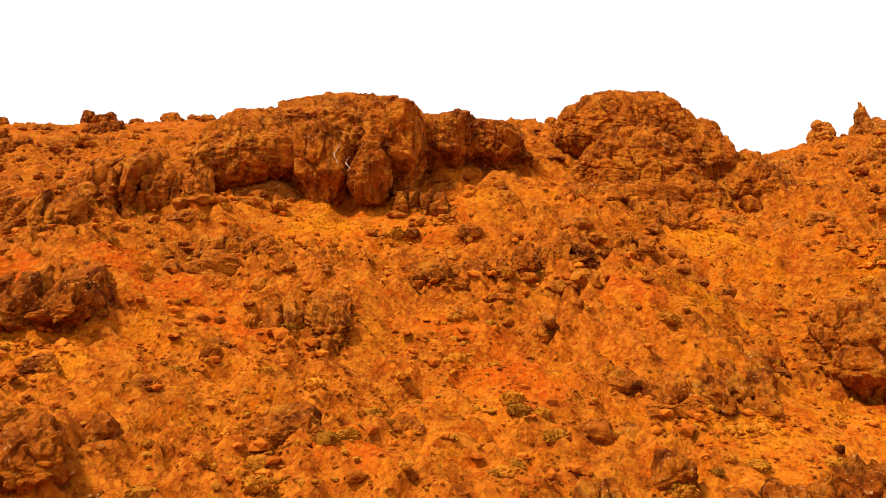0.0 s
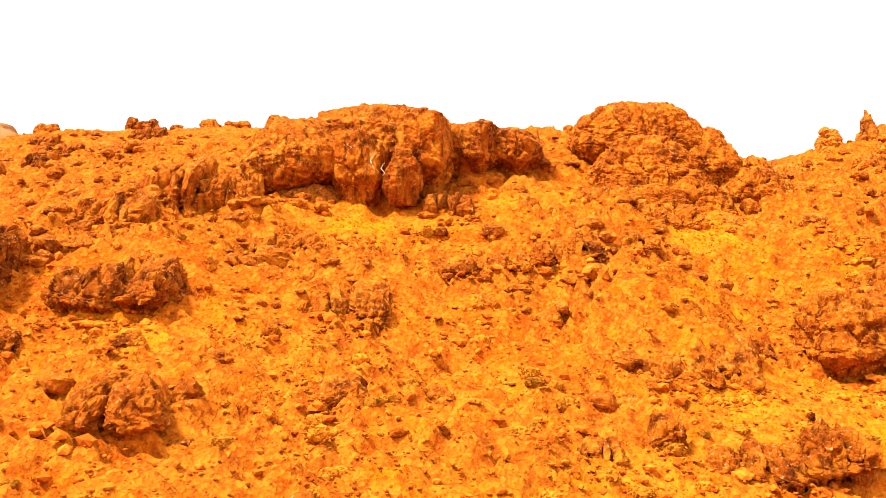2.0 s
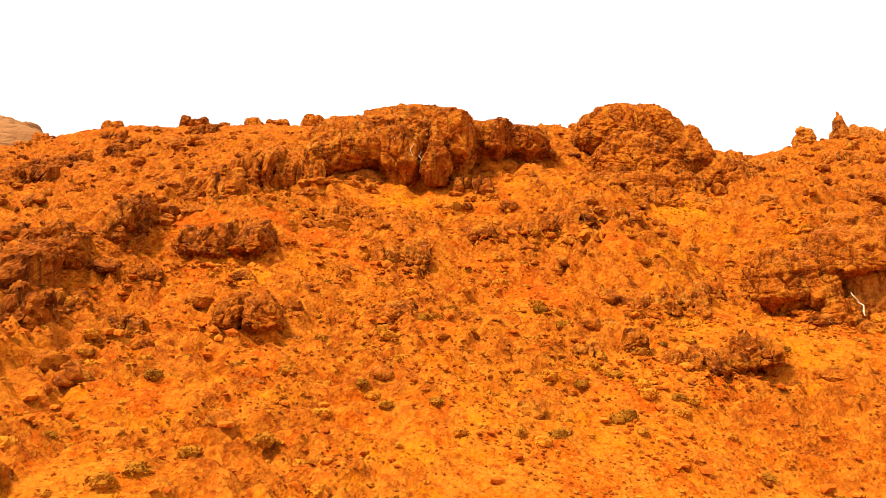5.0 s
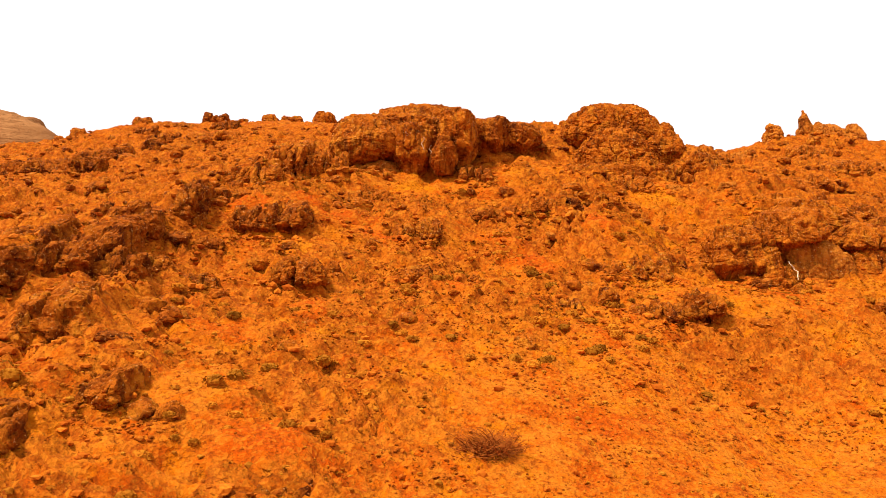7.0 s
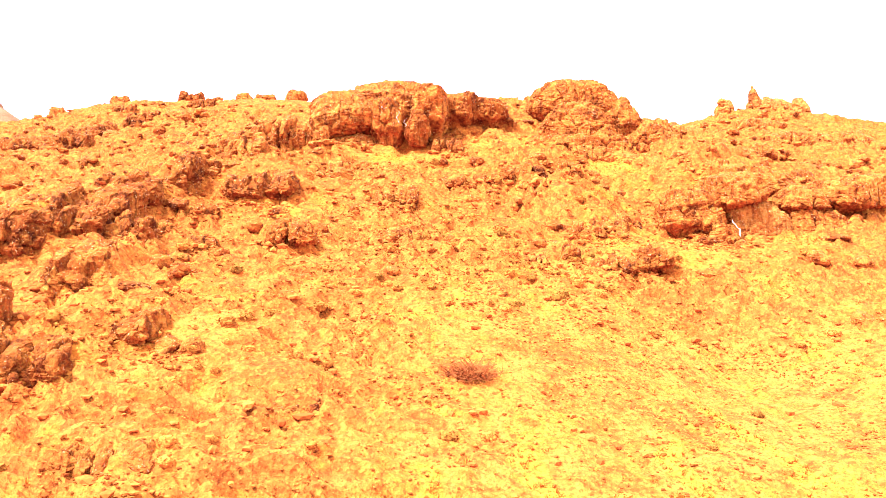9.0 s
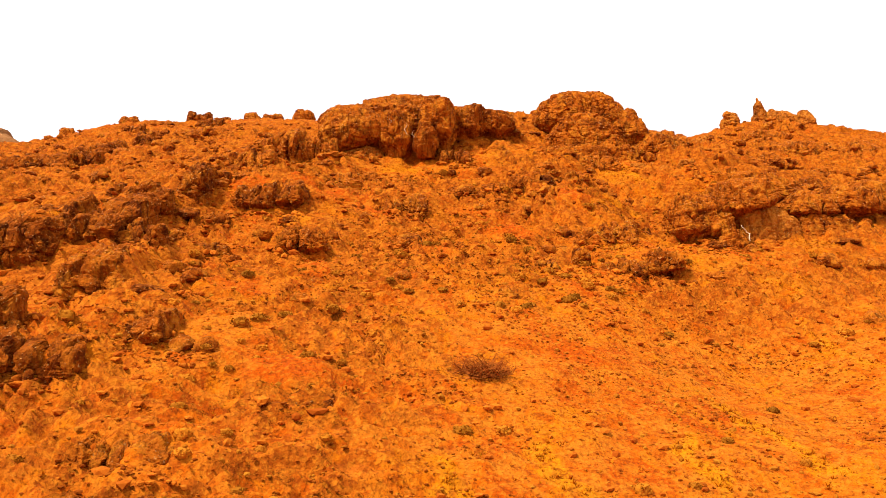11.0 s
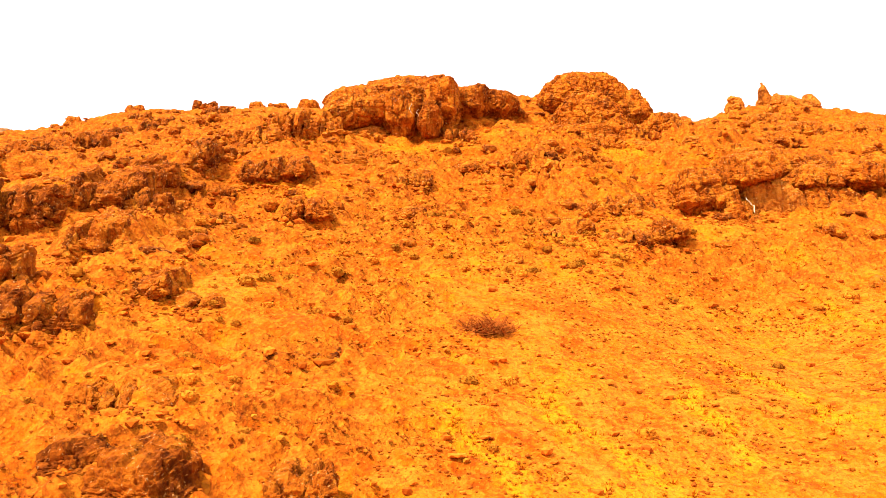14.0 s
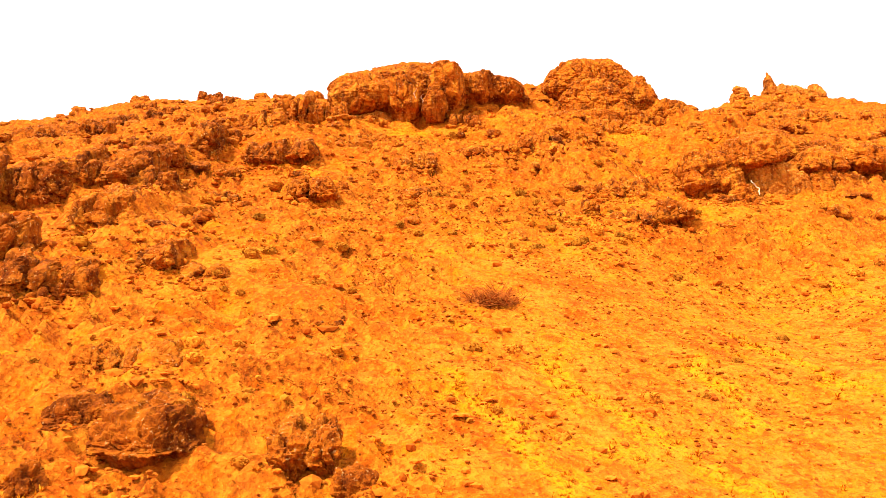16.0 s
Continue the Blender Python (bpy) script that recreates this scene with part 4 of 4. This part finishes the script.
stones("stones", 5200, (-30, -12, 30, 50), 0.05, 0.28, 21, 3.2, 0.6, "loose brown and ochre stones strewn over the soil", 0.75)
stones("gravel", 9000, (-24, -12, 22, 34), 0.04, 0.11, 24, 2.0, 0.55, "small brown gravel thickly strewn over the soil", 0.0)
stones("rubble", 2000, (-64, 34, 50, 90), 0.12, 0.55, 22, 2.4, 0.65, "rubble of broken brown rock strewn over the upper slope", 0.6, ROCK, 2)


# ---- plants ----
def shrub_meshes(seed, leaf, r):
    """A low dome of many small leaves on bare twigs."""
    rng = np.random.RandomState(seed)
    n = 180
    a, up = rng.uniform(0, math.tau, n), rng.uniform(0.02, 1, n)
    lobes = 1 + 0.22 * np.sin(3 * a + seed) + 0.14 * np.sin(7 * a + 2 * seed)
    rad = r * np.sqrt(1 - 0.85 * up ** 2) * lobes * rng.uniform(0.7, 1.06, n)
    mid = np.stack([rad * np.cos(a), rad * np.sin(a), r * 0.85 * up * rng.uniform(0.75, 1.05, n)], 1)
    s = r * rng.uniform(0.1, 0.22, n)[:, None]
    e1, e2 = rng.normal(size=(n, 3)), rng.normal(size=(n, 3))
    e1 /= np.linalg.norm(e1, axis=1)[:, None]
    e2 -= (e2 * e1).sum(1)[:, None] * e1
    e2 /= np.linalg.norm(e2, axis=1)[:, None]
    v = np.stack([mid - e1 * s, mid + e2 * s * 0.55, mid + e1 * s, mid - e2 * s * 0.55], 1).reshape(-1, 3)
    f = np.arange(4 * n).reshape(n, 4)
    way, quads = ball(5)
    lump = 1 + 0.3 * value_noise(way * 3.1 + seed, seed)
    body = way * lump[:, None] * np.array((r * 0.86, r * 0.86, r * 0.72)) + np.array((0, 0, 0.12 * r))
    v, f = np.concatenate([v, body]), np.concatenate([f, quads + len(v)])
    leaves = mesh_of("foliage", v, f, leaf)
    m = 16
    a, up = rng.uniform(0, math.tau, m), rng.uniform(0.3, 1, m)
    tip = np.stack([r * 0.85 * np.cos(a) * np.sqrt(1 - 0.8 * up ** 2), r * 0.85 * np.sin(a) * np.sqrt(1 - 0.8 * up ** 2), r * 0.8 * up], 1)
    side = np.stack([-np.sin(a), np.cos(a), 0 * a], 1) * 0.035 * r
    back = np.array((0, 0, 0.05 * r))
    v = np.stack([side - back, -side - back, np.zeros_like(side) + back, tip], 1).reshape(-1, 3)
    f = (np.array(((0, 1, 3), (1, 2, 3), (2, 0, 3)))[None] + 4 * np.arange(m)[:, None, None]).reshape(-1, 3)
    return leaves, mesh_of("twigs", v, f, TWIG)


def shrubs(count, seed):
    rng = np.random.RandomState(seed)
    kinds = [(shrub_meshes(400 + k, (SHRUB_GOLD, SHRUB_OLIVE, SHRUB_GOLD, SHRUB_GOLD, SHRUB_OLIVE, SHRUB_GOLD)[k], 0.5),
              ("pale golden dry shrub", "dull olive shrub", "pale golden dry shrub", "pale golden dry shrub", "dull olive shrub", "pale golden dry shrub")[k] + " rounded low on the dusty slope") for k in range(6)]
    models = []
    xy = np.stack([rng.uniform(-26, 26, count * 6), -11 + 58 * rng.rand(count * 6)], 1)
    z, rocky, gold, red = ground_at(xy)
    keep = rng.rand(len(xy)) < (1 - 0.6 * rocky) * np.where((xy[:, 0] > -6) & (xy[:, 1] < 17), 0.07, 1) * np.where(np.hypot(xy[:, 0] - 0, xy[:, 1] - 27) < 11, 1, 0.45)
    for i, ((x, y), h) in enumerate(list(zip(xy[keep], z[keep]))[:count]):
        k = rng.randint(6)
        s = rng.uniform(0.35, 1.0)
        m = pose(x, y, h - 0.03, 0, 0, rng.uniform(0, 360)) @ Matrix.Diagonal((s, s, s * rng.uniform(0.75, 1.05), 1))
        (leaves, twigs), label = kinds[k]
        ob = new("shrub")
        ob.matrix_world = m
        tagged(ob, label, "shrub", "shrubs on the slope")
        part("foliage", leaves, ob)
        part("twigs", twigs, ob)


shrubs(290, 9)


def grass(count, seed):
    """Tufts of dry grass along the runnels and in the pockets, joined."""
    rng = np.random.RandomState(seed)
    xy = np.stack([rng.uniform(-26, 30, count * 6), rng.uniform(-12, 52, count * 6)], 1)
    z, rocky, gold, red = ground_at(xy)
    keep = np.nonzero(rng.rand(len(xy)) < 0.06 + gold)[0][:count]
    n, m = len(keep), 9
    a = rng.uniform(0, math.tau, (n, m))
    size = (0.08 + 0.16 * rng.rand(n) ** 2)[:, None]
    lean = rng.uniform(0.3, 1.0, (n, m)) * size
    root = np.stack([xy[keep, 0][:, None] + 0.3 * lean * np.cos(a), xy[keep, 1][:, None] + 0.3 * lean * np.sin(a), z[keep][:, None] - 0.02 + 0 * a], -1)
    tip = root + np.stack([lean * np.cos(a), lean * np.sin(a), size * rng.uniform(0.5, 1.1, (n, m))], -1)
    side = np.stack([-np.sin(a), np.cos(a), 0 * a], -1) * (0.16 * size)[..., None]
    v = np.stack([root - side, root + side, tip], 2).reshape(-1, 3)
    ob = new("dry_grass", mesh_of("dry_grass", v, np.arange(len(v)).reshape(-1, 3), GRASS))
    return tagged(ob, "golden dry grass in runnels down the slope", "grass", kind="stuff")


grass(7000, 13)


def dry_bush(x, y, r, seed):
    """A wide, nearly bare bush: many crooked twigs that spread from a low crown, with a little dead foliage."""
    rng = np.random.RandomState(seed)
    ob = thing("dry_bush", x, y, ground(x, y) - 0.05, "dark brown dry bush spreading low over the soil", "bush")
    n, steps = 420, 4
    a, up = rng.uniform(0, math.tau, n), rng.uniform(0.2, 1.1, n)
    long = r * rng.uniform(0.55, 1.1, n)
    start = np.stack([0.35 * r * rng.normal(size=n), 0.25 * r * rng.normal(size=n), 0 * a], 1)
    way = np.stack([np.cos(a), 0.75 * np.sin(a), up], 1)
    bend = rng.normal(size=(n, 3)) * 0.18
    v = []
    for k in range(steps + 1):
        t = k / steps
        mid = start + (way * t + bend * math.sin(3 * t)) * long[:, None] - np.array((0, 0, 0.3)) * long[:, None] * t * t
        wide = 0.022 * r * (1 - 0.8 * t)
        for q in range(3):
            v.append(mid + wide * np.array((math.cos(2.1 * q), math.sin(2.1 * q) * 0.6, 0.8 * math.sin(2.1 * q))))
    v = np.stack(v, 1).reshape(-1, 3)
    ring = [(3 * k + q, 3 * k + (q + 1) % 3, 3 * k + 3 + (q + 1) % 3, 3 * k + 3 + q) for k in range(steps) for q in range(3)]
    f = (np.array(ring)[None] + (3 * (steps + 1)) * np.arange(n)[:, None, None]).reshape(-1, 4)
    part("twigs", mesh_of("twigs", v, f, BARK), ob)
    m = 260
    mid = np.stack([0.42 * r * rng.normal(size=m), 0.3 * r * rng.normal(size=m), r * rng.uniform(0.02, 0.32, m)], 1)
    e = rng.normal(size=(m, 2, 3)) * (0.05 * r)
    v = np.stack([mid, mid + e[:, 0], mid + e[:, 0] + e[:, 1], mid + e[:, 1]], 1).reshape(-1, 3)
    part("foliage", mesh_of("foliage", v, np.arange(4 * m).reshape(m, 4), BARK), ob)


dry_bush(-0.7, 9.0, 1.35, 61)
stones("dry_tufts", 2200, (-22, -4, 24, 46), 0.05, 0.17, 31, 2.0, 0.7, "small golden tufts scattered over the soil", 0.3, SHRUB_GOLD, 1, 0.0)

# distant mesa
def mesa(x, y, foot, w, d, h, seed, label, flat):
    """A far hill with a cap of cliffs."""
    way, faces = ball(26)
    p = way.copy()
    r = np.hypot(p[:, 0], p[:, 1])
    top = np.where(p[:, 2] > 0, 1 - r ** flat, -0.4)
    grain = fbm(way * 3 + seed, 4, seed)
    v = np.stack([p[:, 0] * w / 2 * (1 + 0.08 * grain), p[:, 1] * d / 2, h * top * (1 + 0.06 * grain)], 1)
    me = mesh_of("mesa", v, faces, FAR_ROCK, flat=False)
    ob = new("distant_mesa", me)
    ob.matrix_world = pose(x, y, foot)
    return tagged(ob, label, "mesa")


mesa(-356, 530, -14, 330, 200, 147, 3, "pale hazy mesa far behind the ridge", 2.2)
mesa(-318, 535, -14, 60, 80, 138, 5, "small flat-topped butte far behind the ridge", 7)
